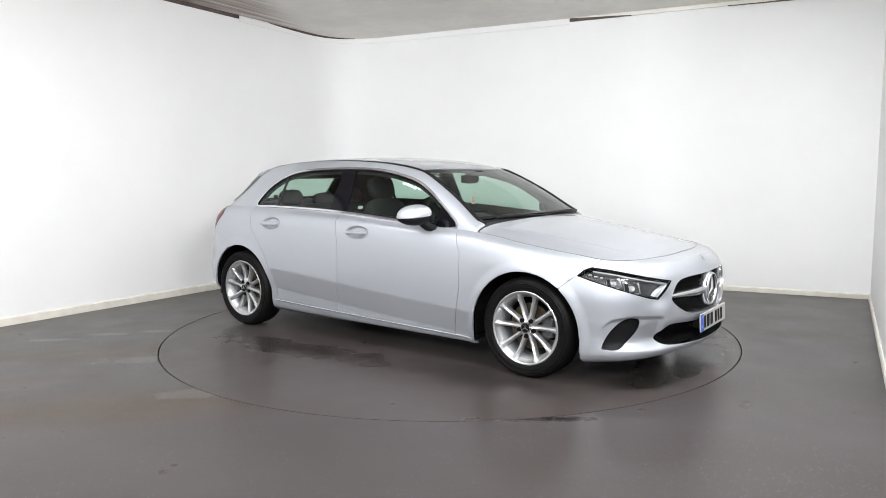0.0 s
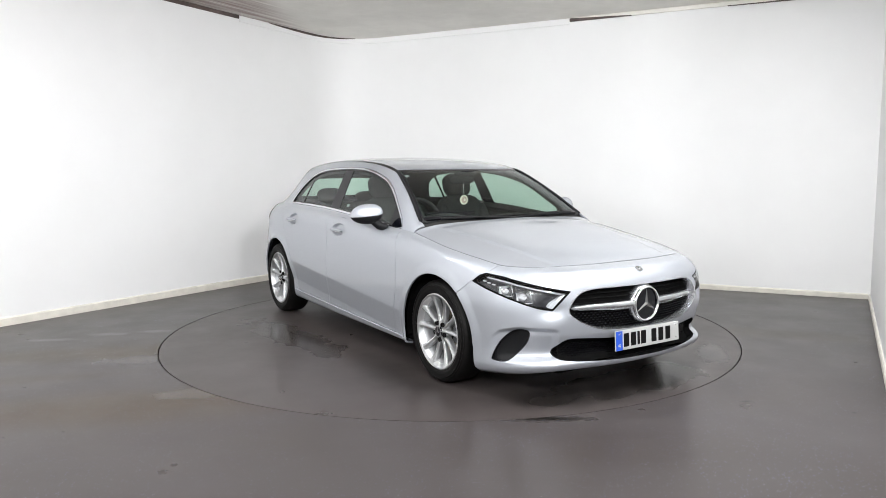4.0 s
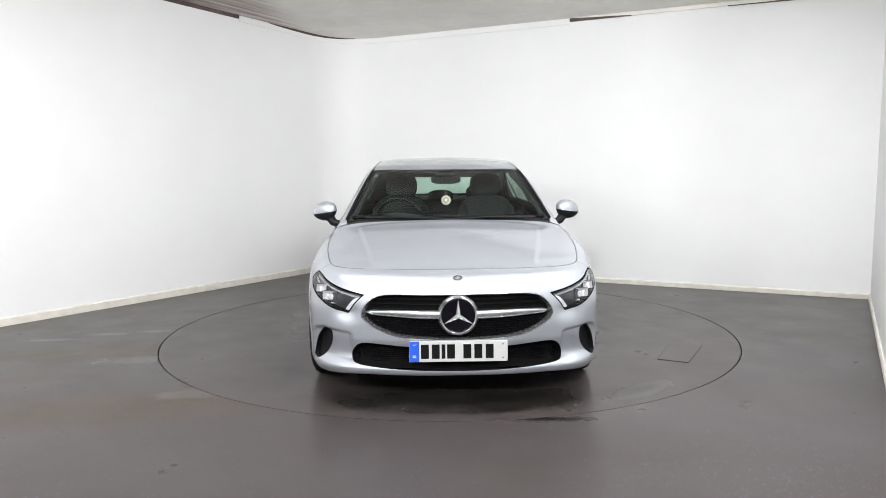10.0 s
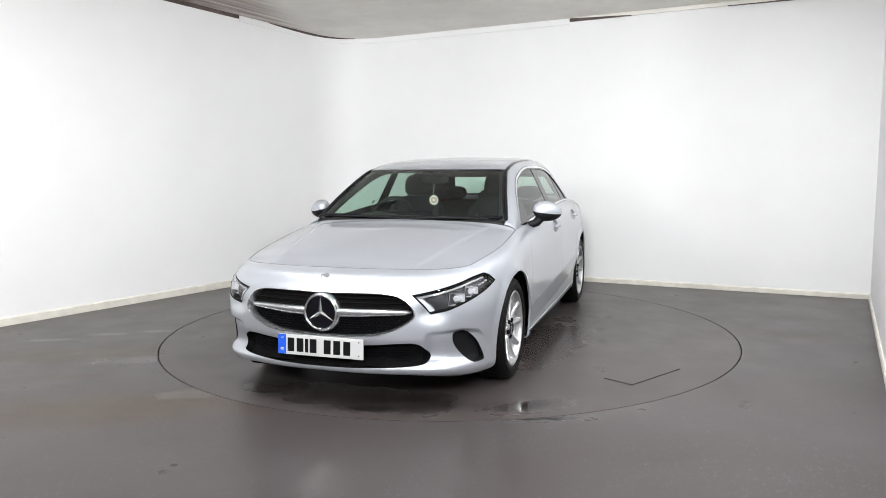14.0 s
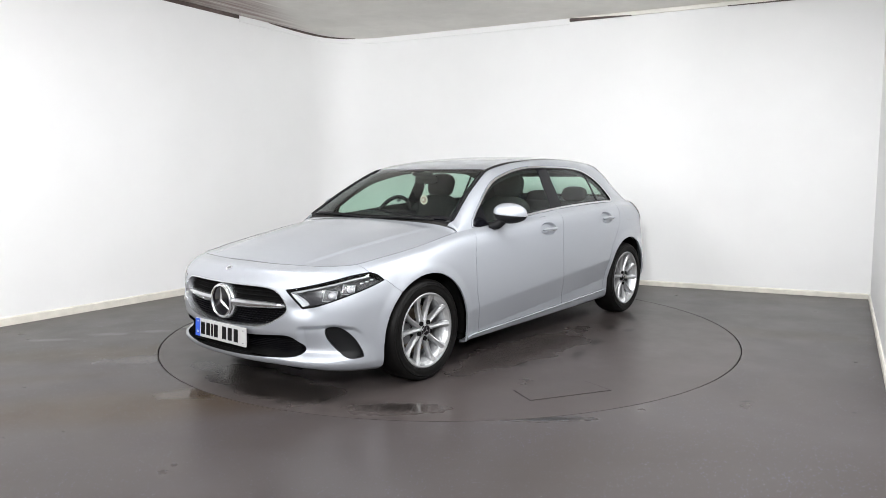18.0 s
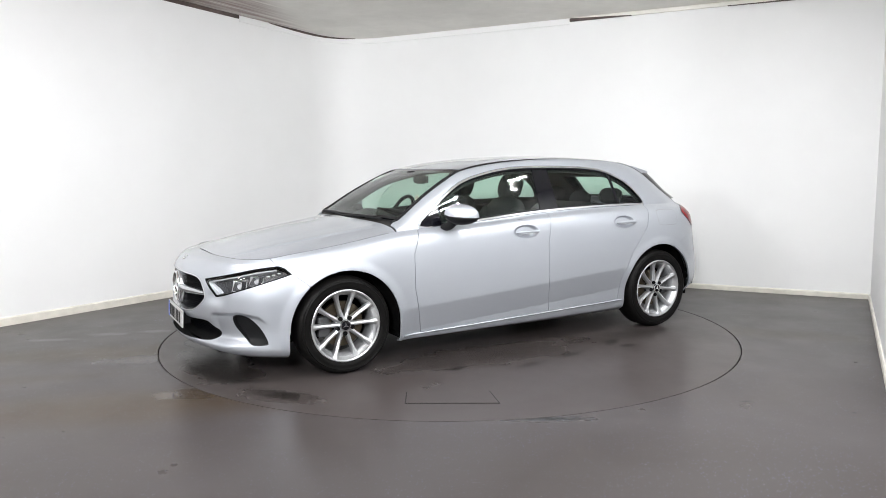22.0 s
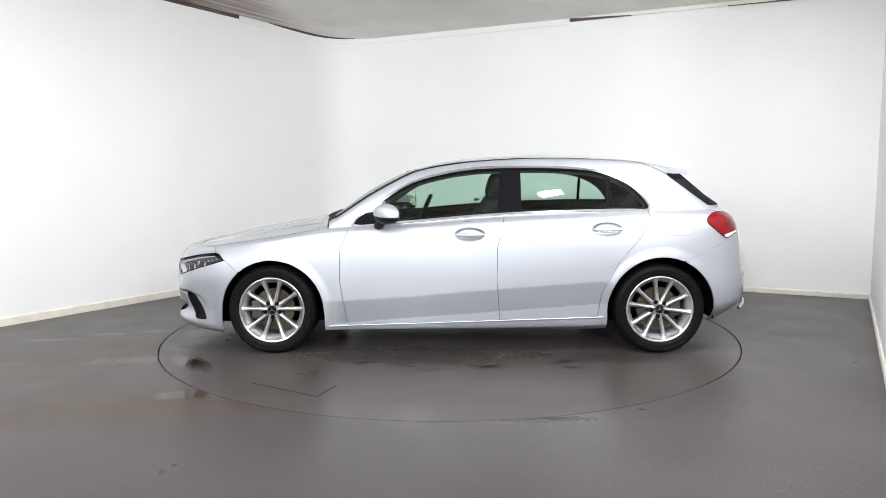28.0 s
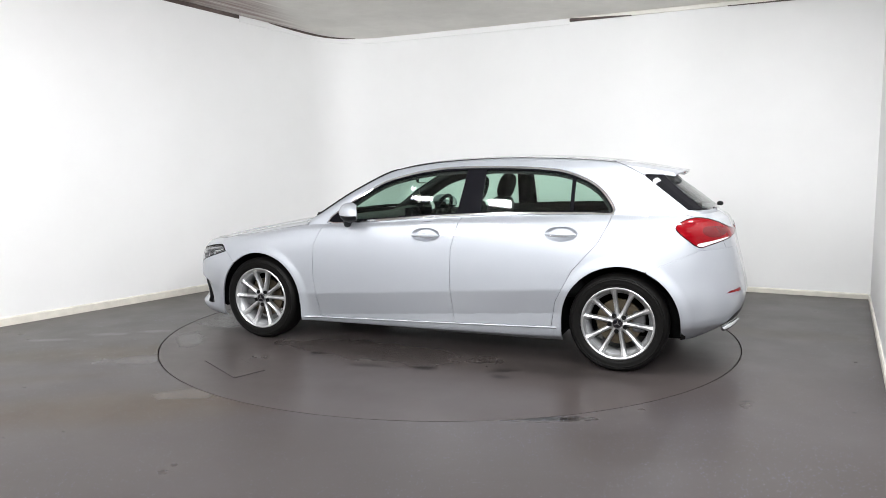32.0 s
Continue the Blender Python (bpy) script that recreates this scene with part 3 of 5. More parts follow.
def room():
    names = ["wall_back", "wall_right", "wall_entry", "wall_far_side", "wall_behind", "wall_left"]
    for i, nm in enumerate(names):
        a, b = OUT[i], OUT[(i + 1) % 6]
        slab_wall(nm, a, b, 3.5, 0.12, WALL if nm in ("wall_back", "wall_right", "wall_left") else PLAIN, "smooth painted studio wall")
        if nm in ("wall_back", "wall_right", "wall_left"):
            a3, b3 = Vector((*a, 0)), Vector((*b, 0))
            d = (b3 - a3).normalized()
            n = Vector((-d.y, d.x, 0))
            h = 0.074 if nm == "wall_left" else 0.054
            bm = prism([(0, 0), (0, h), (-0.008, h), (-0.016, h - 0.012), (-0.016, 0)], 0.02, (b3 - a3).length - 0.02, "yz")
            m = Matrix.Translation(a3) @ Matrix(((d.x, n.x, 0, 0), (d.y, n.y, 0, 0), (0, 0, 1, 0), (0, 0, 0, 1)))
            bmesh.ops.transform(bm, matrix=m, verts=bm.verts)
            tagged(part("baseboard", bm, SKIRT), "low cream painted skirting board along the wall", "skirting board", kind="structure")
    # floor with a round well for the turntable
    bm = bmesh.new()
    outer = [bm.verts.new((*p, 0)) for p in OUT]
    N = 144
    R = 2.239
    ring = []
    for i in range(N):      # the joint narrows towards the entry
        a = 2 * math.pi * i / N
        rr = R - .0055 * max(0, -math.sin(a)) ** 2
        ring.append(bm.verts.new((rr * math.cos(a), rr * math.sin(a), 0)))
    edges = [bm.edges.new((outer[i], outer[(i + 1) % 6])) for i in range(6)] + [bm.edges.new((ring[i], ring[(i + 1) % N])) for i in range(N)]
    bmesh.ops.triangle_fill(bm, use_beauty=True, use_dissolve=False, edges=edges)
    low = [bm.verts.new((v.co.x, v.co.y, -0.06)) for v in ring]
    for i in range(N):
        bm.faces.new((ring[i], ring[(i + 1) % N], low[(i + 1) % N], low[i]))
    bm.faces.new(low)
    for f in bm.faces:
        if f.normal.z < 0:
            f.normal_flip()
    me = bpy.data.meshes.new("floor")
    bm.to_mesh(me)
    bm.free()
    tagged(link("floor", me, FLOOR), "dark grey worn floor coating, damp and slightly glossy", "floor", kind="structure")
    bm = bmesh.new()
    lo = [bm.verts.new((*p, ceil_z(*p))) for p in OUT]
    hi = [bm.verts.new((*p, ceil_z(*p) + 0.1)) for p in OUT]
    bm.faces.new(lo)
    bm.faces.new(hi)
    for i in range(6):
        bm.faces.new((lo[i], lo[(i + 1) % 6], hi[(i + 1) % 6], hi[i]))
    tagged(part("ceiling", bm, CEILM), "pale grey uneven ceiling", "ceiling", kind="structure")


FRAMEW = simple("light_frame", (0.8, 0.8, 0.8), 0.4)


def ceiling_lights():
    for x, y, turn, hx, hw, watts in LIGHTS:
        base = tagged(new("ceiling_light"), "white ceiling light panel, switched on", "ceiling light", "ceiling lights")
        base.matrix_basis = pose(x, y, ceil_z(x, y) + .004, 0, 0, turn)
        bm = bmesh.new()
        for x0, x1, y0, y1 in ((-hx - .02, hx + .02, -hw - .02, -hw), (-hx - .02, hx + .02, hw, hw + .02), (-hx - .02, -hx, -hw, hw), (hx, hx + .02, -hw, hw)):
            box(bm, x0, x1, y0, y1, -.06, 0)
        part("frame", bm, FRAMEW, base)
        bm = bmesh.new()
        box(bm, -hx, hx, -hw, hw, -.045, -.035)
        part("diffuser", bm, PANELGLOW, base)
        la = bpy.data.lights.new("panel_light", "AREA")
        la.shape, la.size, la.size_y, la.energy, la.color = "RECTANGLE", 2 * hx - .01, 2 * hw - .01, watts, (0.965, 0.985, 1.0)
        lo = new("panel_light", la)
        lo.matrix_basis = pose(x, y, ceil_z(x, y) - 0.065, 0, 0, turn)


def floodlights():
    # no known fixtures: added to brighten the far corner and walls
    for x, y, z, aim, hw, watts, wide in FILL_FLOODS:
        base = tagged(new("floodlight"), "added fill light out of view: square white floodlight below the ceiling, switched on", "floodlight", "floodlights")
        m = look((x, y, z), aim)
        base.matrix_basis = m
        part("casing", rbox(-hw - .03, hw + .03, -hw - .03, hw + .03, .012, .10, .01, 2), FRAMEW, base)
        part("diffuser", rbox(-hw, hw, -hw, hw, .0, .014, .003, 1), PANELGLOW, base)
        top = m.inverted() @ Vector((x, y, ceil_z(x, y)))
        part("bracket", tube([(0, 0, .09), tuple(top)], .02, 10), FRAMEW, base, "", True)
        la = bpy.data.lights.new("fill_flood_lamp", "AREA")
        la.shape, la.size, la.energy, la.color = "SQUARE", 2 * hw - .02, watts, (0.965, 0.985, 1.0)
        la.spread = radians(wide)
        new("fill_flood_lamp", la).matrix_basis = m @ pose(0, 0, -.015)


def along_wall(a, b):
    a3, b3 = Vector((*a, 0)), Vector((*b, 0))
    d = (b3 - a3).normalized()
    n = Vector((-d.y, d.x, 0))
    return Matrix.Translation(a3) @ Matrix(((d.x, n.x, 0, 0), (d.y, n.y, 0, 0), (0, 0, 1, 0), (0, 0, 0, 1)))


def trims():
    # rounded corner between the left and the back wall
    c = Vector(CORNER)
    dl, db = (Vector(OUT[5]) - c).normalized(), (Vector(BACK_R) - c).normalized()
    t = .62
    p0, p1 = c + dl * t, c + db * t
    bm = bmesh.new()
    lo, hi = [], []
    for k in range(25):
        q = k / 24
        p = p0 * (1 - q) ** 2 + c * 2 * q * (1 - q) + p1 * q * q
        lo.append(bm.verts.new((*p, 0)))
        hi.append(bm.verts.new((*p, ceil_z(*p))))
    k0, k1 = bm.verts.new((*c, 0)), bm.verts.new((*c, CEIL + .003))
    for i in range(24):
        bm.faces.new((lo[i], lo[i + 1], hi[i + 1], hi[i]))
        bm.faces.new((lo[i], lo[i + 1], k0))
        bm.faces.new((hi[i], hi[i + 1], k1))
    tagged(part("wall_corner", bm, WALL, None, "", True), "white painted wall turning a rounded corner", "wall", kind="structure")
    ml, mb = along_wall(OUT[5], CORNER), along_wall(CORNER, BACK_R)
    end = (Vector(CORNER) - Vector(OUT[5])).length
    # dark batten where the left wall stops short of the ceiling
    zl = lambda s: ceil_z(*(Vector(OUT[5]) + (Vector(CORNER) - Vector(OUT[5])).normalized() * s))
    slope = Matrix(((1, 0, 0, 0), (0, 1, 0, 0), ((zl(6) - zl(5)), 0, 1, zl(0)), (0, 0, 0, 1)))
    bm = rbox(.5, end - 1.74, -.012, .0, -.040, .0, .003, 1, ml @ slope)
    tagged(part("trim", bm, BATTEN_AND_GAP_SHADE), "dark brown batten under the ceiling edge", "trim", kind="structure")
    # shallow white strip under the ceiling round the corner, and a dark strip for the gap's shade above it

    def run(a, q):
        """The way along the top of the left wall, round the corner and along the back wall, a metres before the corner to q after it."""
        pts = [c + dl * k for k in np.linspace(a, t, 14)] if a > t else []
        pts += [p0 * (1 - k) ** 2 + c * 2 * k * (1 - k) + p1 * k * k for k in np.linspace(0, 1, 26)[1:-1]]
        return pts + ([c + db * k for k in np.linspace(t, q, 14)] if q > t else [])

    def strip(pts, drop, height, out, mat, label):
        bm = bmesh.new()
        rows = []
        for k, p in enumerate(pts):
            d = (pts[min(k + 1, len(pts) - 1)] - pts[max(k - 1, 0)]).normalized()
            n = Vector((d.y, -d.x))
            top = ceil_z(*p) - drop
            h = height(k / (len(pts) - 1))
            rows.append([bm.verts.new((*(p + n * o), top - z)) for o, z in ((-.001, .0), (out, .0), (out, h), (-.001, h + out))])
        for A, B in zip(rows, rows[1:]):
            for k in range(4):
                bm.faces.new((A[k], A[(k + 1) % 4], B[(k + 1) % 4], B[k]))
        bm.faces.new(rows[0])
        bm.faces.new(rows[-1])
        tagged(part("trim", bm, mat), label, "trim", kind="structure")

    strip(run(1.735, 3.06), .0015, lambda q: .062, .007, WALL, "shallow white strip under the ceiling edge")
    strip(run(1.30, .45)[:30], -.001, lambda q: .003 + .020 * math.sin(math.pi * q ** .8), .011, BATTEN_AND_GAP_SHADE, "dark tapering strip standing for the shade of a gap under the ceiling edge")
    # lower edge along the back wall; dark wedges stand in for the shade of its gap
    L = (Vector(BACK_R) - Vector(CORNER)).length
    bm = rbox(3.07, L - .02, -.030, .0, CEIL - .040, CEIL, .003, 1, mb)
    tagged(part("trim", bm, CEILM), "pale grey cornice strip over the wall", "trim", kind="structure")
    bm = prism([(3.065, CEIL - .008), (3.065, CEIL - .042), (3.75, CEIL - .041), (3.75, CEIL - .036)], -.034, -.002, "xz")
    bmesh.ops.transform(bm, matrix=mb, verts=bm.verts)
    tagged(part("trim", bm, BATTEN_AND_GAP_SHADE), "dark wedge-shaped strip standing for the shade of a gap under the cornice", "trim", kind="structure")
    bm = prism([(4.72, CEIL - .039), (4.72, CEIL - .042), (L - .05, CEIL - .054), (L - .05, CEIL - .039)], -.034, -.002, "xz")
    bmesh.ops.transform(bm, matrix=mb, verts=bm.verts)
    tagged(part("trim", bm, BATTEN_AND_GAP_SHADE), "dark wedge-shaped strip standing for the shade of a gap under the cornice", "trim", kind="structure")


# brown of the real batten, also of the strips that imitate gap shade
BATTEN_AND_GAP_SHADE = simple("dark_brown_batten_and_gap_shade", (0.09, 0.065, 0.058), 0.6, vary=0.4)
room()
trims()
ceiling_lights()
floodlights()

# ---------------------------------------------------------------- the turntable
disc = tagged(new("turntable"), "round dark floor turntable set flush in the floor", "turntable")
bm = bmesh.new()
bmesh.ops.create_cone(bm, cap_ends=True, segments=144, radius1=2.2285, radius2=2.2285, depth=0.05)
bmesh.ops.translate(bm, verts=bm.verts, vec=(0, 0, -0.025))
part("disc", bm, DISC, disc, "dark grey stained turntable plate")

# ---------------------------------------------------------------- the car
car = tagged(new("hatchback_car"), "silver metallic five-door hatchback standing on the turntable", "car")


def X(P):
    return P[..., 0]


def Z(P):
    return P[..., 2]


def Y(P):
    return P[..., 1]


def arches(P):
    return un(np.hypot(X(P) - ARCH_F[0], Z(P) - ARCH_F[1]) - ARCH_F[2], np.hypot(X(P) - ARCH_R[0], Z(P) - ARCH_R[1]) - ARCH_R[2])


def below_arch(P):
    """Open below the wheel arches down to the ground."""
    return un(np.maximum(abs(X(P) - ARCH_F[0]) - .372, Z(P) - .30), np.maximum(abs(X(P) - ARCH_R[0]) - .374, Z(P) - .31))


def open_arch(P):
    return un(arches(P), below_arch(P))


def f_bump(P):
    return np.interp(Z(P), [.40, .59, .665, .70, .76], [1.60, 1.60, 1.690, 1.765, 1.80])


def d_front(P):
    return np.interp(Z(P), [.15, .209, .526, .746, .897, .95], [.81, .824, .876, .871, .809, .78])


def d_mid(P):
    return np.interp(Z(P), [.245, .521, .757, .999], [-.250, -.228, -.232, -.290])


def d_rear(P):
    return np.interp(Z(P), [.20, .27, .433, .642, .83, .961, 1.0], [-.93, -.934, -.960, -1.069, -1.233, -1.295, -1.30])


def z_sill(P):
    return np.interp(X(P), [-1.0, .95], [.268, .206])


def z_rear(P):
    return np.interp(X(P), [-2.2, -1.84, -1.55, -1.5, -1.49], [.80, .79, .665, .64, .0])


_main = [(.18, .648), (.35, .646), (.44, .630), (.495, .588), (.520, .538), (.506, .500), (.430, .451), (.33, .416), (.18, .402)]
GRILLE = smooth_poly([(0, .648)] + _main + [(0, .398)] + [(-y, z) for y, z in _main[::-1]], 3)
_low = [(.25, .360), (.42, .372), (.52, .372), (.568, .330), (.577, .278), (.525, .252), (.3, .240)]
LOWGR = smooth_poly([(0, .356)] + _low + [(0, .236)] + [(-y, z) for y, z in _low[::-1]], 3)
INTAKE = smooth_poly([(.950, .398), (.930, .426), (.860, .420), (.782, .352), (.734, .258), (.752, .240), (.835, .248), (.925, .335)], 4)
LAMP = [(1.072, .528), (1.168, .636), (.98, .672), (.80, .708), (.69, .720), (.648, .704), (.606, .668), (.68, .640), (.80, .602), (.92, .566), (1.00, .542)]
TAIL = smooth_poly([(-1.695, .922), (-1.735, .968), (-1.82, .985), (-1.92, .962), (-2.02, .90), (-2.02, .86), (-1.90, .822), (-1.835, .808), (-1.76, .86)], 4)
DLO = smooth_poly([(.79, .914), (.5, .926), (.25, .945), (0, .966), (-.4, .990), (-.8, 1.002), (-1.15, 1.006), (-1.305, 1.008), (-1.272, 1.095), (-1.165, 1.196), (-.99, 1.270),
                   (-.817, 1.297), (-.6, 1.308), (-.378, 1.311), (-.157, 1.307), (-.015, 1.295), (.16, 1.266), (.388, 1.201), (.61, 1.064)], 3)


def q45(P):
    return (X(P) - Y(P)) / math.sqrt(2)


def s_grille(P):
    return np.where(X(P) > 1.9, sd_poly(Y(P), Z(P), GRILLE), 1.0)


def s_lowgr(P):
    return np.where(X(P) > 1.9, sd_poly(Y(P), Z(P), LOWGR), 1.0)


def s_intake(P):
    return np.where(X(P) > 1.6, sd_poly(q45(P), Z(P), INTAKE), 1.0)


def s_lamp(P):
    return np.where(X(P) > 1.5, sd_poly(q45(P), Z(P), LAMP), 1.0)


def s_tail(P):
    return np.where(X(P) < -1.5, sd_poly(X(P), Z(P), TAIL), 1.0)


def s_dlo(P):
    return sd_poly(X(P), Z(P), DLO)


def surf_at(u, z):
    """Point and outward normal of the left flank at outline length u and height z."""
    v = np.linspace(0, 1, 400)
    P = body_surf(np.full(400, u), v)
    k = int(np.argmin(abs(P[:, 2] - z)))
    e = 1e-3
    a = body_surf(u + e, v[k]) - body_surf(u - e, v[k])
    b = body_surf(u, min(1, v[k] + e)) - body_surf(u, max(0, v[k] - e))
    n = np.cross(a, b)
    n /= np.linalg.norm(n)
    if n @ (P[k] - np.array((0, 0, .55))) < 0:
        n = -n
    return Vector(P[k]), Vector(n)


def u_of_x(x):
    """Outline length where the flank is at x."""
    us = np.linspace(0, ULEN, 3000)
    return float(us[int(np.argmin(abs(PLANC(us)[:, 0] - x)))])


SEAM = simple("shadowed_panel_gap", (0.05, 0.05, 0.055), 0.6)
SHUT = simple("grey_shut_line", (0.14, 0.143, 0.15), 0.55)
G = .0017


def body_panels():
    bump_s = lambda P: cut(f_bump(P) + G - X(P), -open_arch(P), -s_grille(P), -s_lowgr(P), -s_intake(P), -s_lamp(P))
    shell("front_bumper", both(body_piece(bump_s, 0, 1.45, 2)), PAINT, car, "silver front bumper")
    fend = lambda P: cut(X(P) - f_bump(P) + G, d_front(P) + G - X(P), -open_arch(P), -s_lamp(P))
    p = body_piece(fend, .7, 2.2)
    shell("front_fender", [p], PAINT, car)
    shell("front_fender", [flipped(p)], PAINT, car)
    fd = lambda P: cut(X(P) - d_front(P) + G, d_mid(P) + G - X(P), z_sill(P) - Z(P))
    rd = lambda P: cut(X(P) - d_mid(P) + G, d_rear(P) + G - X(P), z_sill(P) - Z(P), -arches(P))
    doors = []
    for nm, s in (("front_door", fd), ("rear_door", rd)):
        p = body_piece(s, 1.4, 4.5, 2)
        doors.append((shell(nm, [p], PAINT, car), shell(nm, [flipped(p)], PAINT, car)))
    sill = lambda P: cut(abs(X(P)) - 1.01, Z(P) - z_sill(P) + .014, -open_arch(P))
    p = body_piece(sill, 1.4, 4.2)
    shell("sill", [p], PAINT, car)
    shell("sill", [flipped(p)], PAINT, car)
    for sd in (1, -1):
        pts = []
        for x in np.linspace(.962, -.972, 60):
            zz = float(np.interp(x, [-1.0, .95], [.268, .206])) - .007
            p_, n_ = surf_at(u_of_x(x), zz)
            q_ = p_ + n_ * .0055
            pts.append((q_.x, sd * q_.y, zz))
        part("sill_strip", tube(pts, .0062, 10), PAINT, car, "thin bright sill strip", True)
    qu = lambda P: cut(X(P) - d_rear(P) + G, z_rear(P) + .0004 - Z(P), -open_arch(P), -s_tail(P))
    p = body_piece(qu, 3.3, None)
    shell("rear_quarter", both(p), PAINT, car, "silver rear quarters and tailgate skin")
    rb = lambda P: cut(X(P) + 1.0, Z(P) - z_rear(P) + .0004, -open_arch(P), np.interp(X(P), [-2.2, -2.06, -1.95, -1.86], [.41, .375, .275, .15]) - Z(P))
    shell("rear_bumper", both(body_piece(rb, 3.3, None)), PAINT, car, "silver rear bumper")
    rv = lambda P: cut(X(P) + 1.75, -open_arch(P), Z(P) - np.interp(X(P), [-2.2, -2.06, -1.95, -1.86], [.41, .375, .275, .15]) + .003)
    shell("diffuser", both(body_piece(rv, 3.3, None)), BLACK, car, "black lower rear apron")
    for q in both(body_piece(lambda P: cut(s_tail(P) + .002), 4.4, None, 2)):
        shell("tail_light", [q], RED, car, "red tail light", lift=.003)
    inn = lambda P: cut(-(open_arch(P) - .010), -(s_grille(P) - .006), -(s_lowgr(P) - .006), -(s_intake(P) - .006), -(s_lamp(P) - .006), .24 - Z(P), -1.78 - X(P))
    shell("inner_panel", both(body_piece(inn)), GAP, car, "dark inner body structure", lift=-.013, thick=0)
    shell("bonnet_gutter", both(top_piece(lambda P: cut(.96 - X(P), np.full(X(P).shape, -1.0)), .96, 2.1)), GAP, car, "dark gutter under the bonnet", lift=-.013, thick=0)
    # top of the car
    shell("bonnet", both(top_piece(lambda P: cut(1.035 - .06 * (Y(P) / .75) ** 2 - X(P), Y(P) - np.interp(X(P), _ex, _ey) + .0045, X(P) - XFRONT + .006), .9, 2.1)), PAINT, car, "silver bonnet")
    for sd in (1, -1):
        pts = [Vector((q[0] + .001, sd * q[1], q[2] + .0005)) for q in body_surf(np.linspace(.0, u_of_x(1.02), 140), .9995)]
        part("bonnet_gap", tube(pts, .0018, 6), SHUT, car, "thin shut line round the bonnet", True)
    return doors


def s_base(P):
    return 1.005 - .085 * (Y(P) / .70) ** 2


def s_ws(P):
    top = .405 - .085 * (Y(P) / .57) ** 2
    bot = s_base(P)
    side = Y(P) - np.interp(X(P), [.30, .364, .65, .92], [.560, .568, .637, .712])
    return cut(top - X(P), X(P) - bot, side)


def s_rw(P):
    """Rear window and the black side wings beside it."""
    line = np.interp(Z(P), [1.03, 1.245], [-1.755, -1.478])
    return cut(X(P) - line, 1.028 - Z(P), Z(P) - 1.262)


def greenhouse():
    s = lambda P: cut(X(P) - np.where(Y(P) < np.interp(X(P), [.85, 1.0], [.728, .70]), .90, 1.03 - .06 * (Y(P) / .75) ** 2 - .006), -s_dlo(P), -s_ws(P), -s_rw(P))
    cw = lambda P: cut(X(P) - 1.09, s_base(P) + .002 - X(P), Y(P) - .725)
    shell("cowl", both(top_piece(cw, .8, 1.12)), BLACK, car, "black cowl panel under the screen", lift=-.016)
    shell("roof", both(top_piece(s, -2.0, 1.05, 2)), PAINT, car, "silver roof and pillars")
    shell("windscreen", both(top_piece(lambda P: s_ws(P) + .012, .2, 1.05)), CARGLASS, car, "green-tinted windscreen", thick=.003, lift=-.004).visible_shadow = False
    shell("windscreen_seal", both(top_piece(lambda P: cut(s_ws(P), -s_ws(P) - .028), .2, 1.05, 2)), GLOSSBLACK, car, "black screen border", lift=-.003)
    ws = np.linspace(0, 1, 400)
    for sd in (1, -1):
        pts = []
        for x in np.linspace(.925, .30, 40):
            Q = top_surf(np.full(400, x), ws)
            k = int(np.argmin(abs(Q[:, 1] - float(np.interp(x, [.30, .364, .65, .92], [.560, .568, .637, .712])) - .004)))
            pts.append((x, sd * (Q[k, 1] - .004), Q[k, 2] + .002))
        part("screen_side_trim", tube(pts, lambda q: .0095 * min(1, .55 + 5 * (1 - q)), 8), BLACK, car, "black rubber strip beside the screen", True)
    rw = lambda P: cut(s_rw(P) + .012, X(P) - np.interp(Z(P), [1.03, 1.245], [-1.755, -1.478]) + .080)
    shell("rear_window", both(top_piece(rw, -2.0, -1.4, 2)), CARGLASS, car, "tinted rear window", thick=.003, lift=-.004).visible_shadow = False
    shell("rear_window_border", both(top_piece(lambda P: cut(s_rw(P), -rw(P)), -2.0, -1.4, 3)), GLOSSBLACK, car, "gloss black rear window border", lift=-.003)
    p = top_piece(lambda P: cut(abs(s_dlo(P) + .001) - .006 + .0028 * smooth01((X(P) - .52) / .12)), -1.4, .9, 3)
    for q in both(p):
        shell("window_strip", [q], CHROME, car, "chrome window surround", lift=.004)
    for q in both(top_piece(lambda P: cut(s_dlo(P) - .0095, .0062 - s_dlo(P)), -1.4, .9, 4)):
        shell("window_groove", [q], SEAM, car, "dark groove round the window strip", thick=0, lift=.0006)
    for q in both(top_piece(lambda P: cut(s_dlo(P) + .0065, -.016 - s_dlo(P)), -1.4, .9, 3)):
        shell("window_rubber", [q], GLOSSBLACK, car, "black window seal", thick=.004, lift=.0005)
    zf = lambda P: .10 * (1.31 - Z(P))
    fg = lambda P: cut(s_dlo(P) + .012, -.265 + zf(P) - X(P))
    bp = lambda P: cut(s_dlo(P) + .008, X(P) - (-.268 + zf(P)), -.408 - X(P))
    rg = lambda P: cut(s_dlo(P) + .012, X(P) + .411, -1.015 - .03 * (1.3 - Z(P)) - X(P))
    ql = lambda P: cut(s_dlo(P) + .012, X(P) + 1.040 + .03 * (1.3 - Z(P)))
    dv = lambda P: cut(s_dlo(P) + .008, abs(X(P) + 1.0275 + .03 * (1.3 - Z(P))) - .0125)
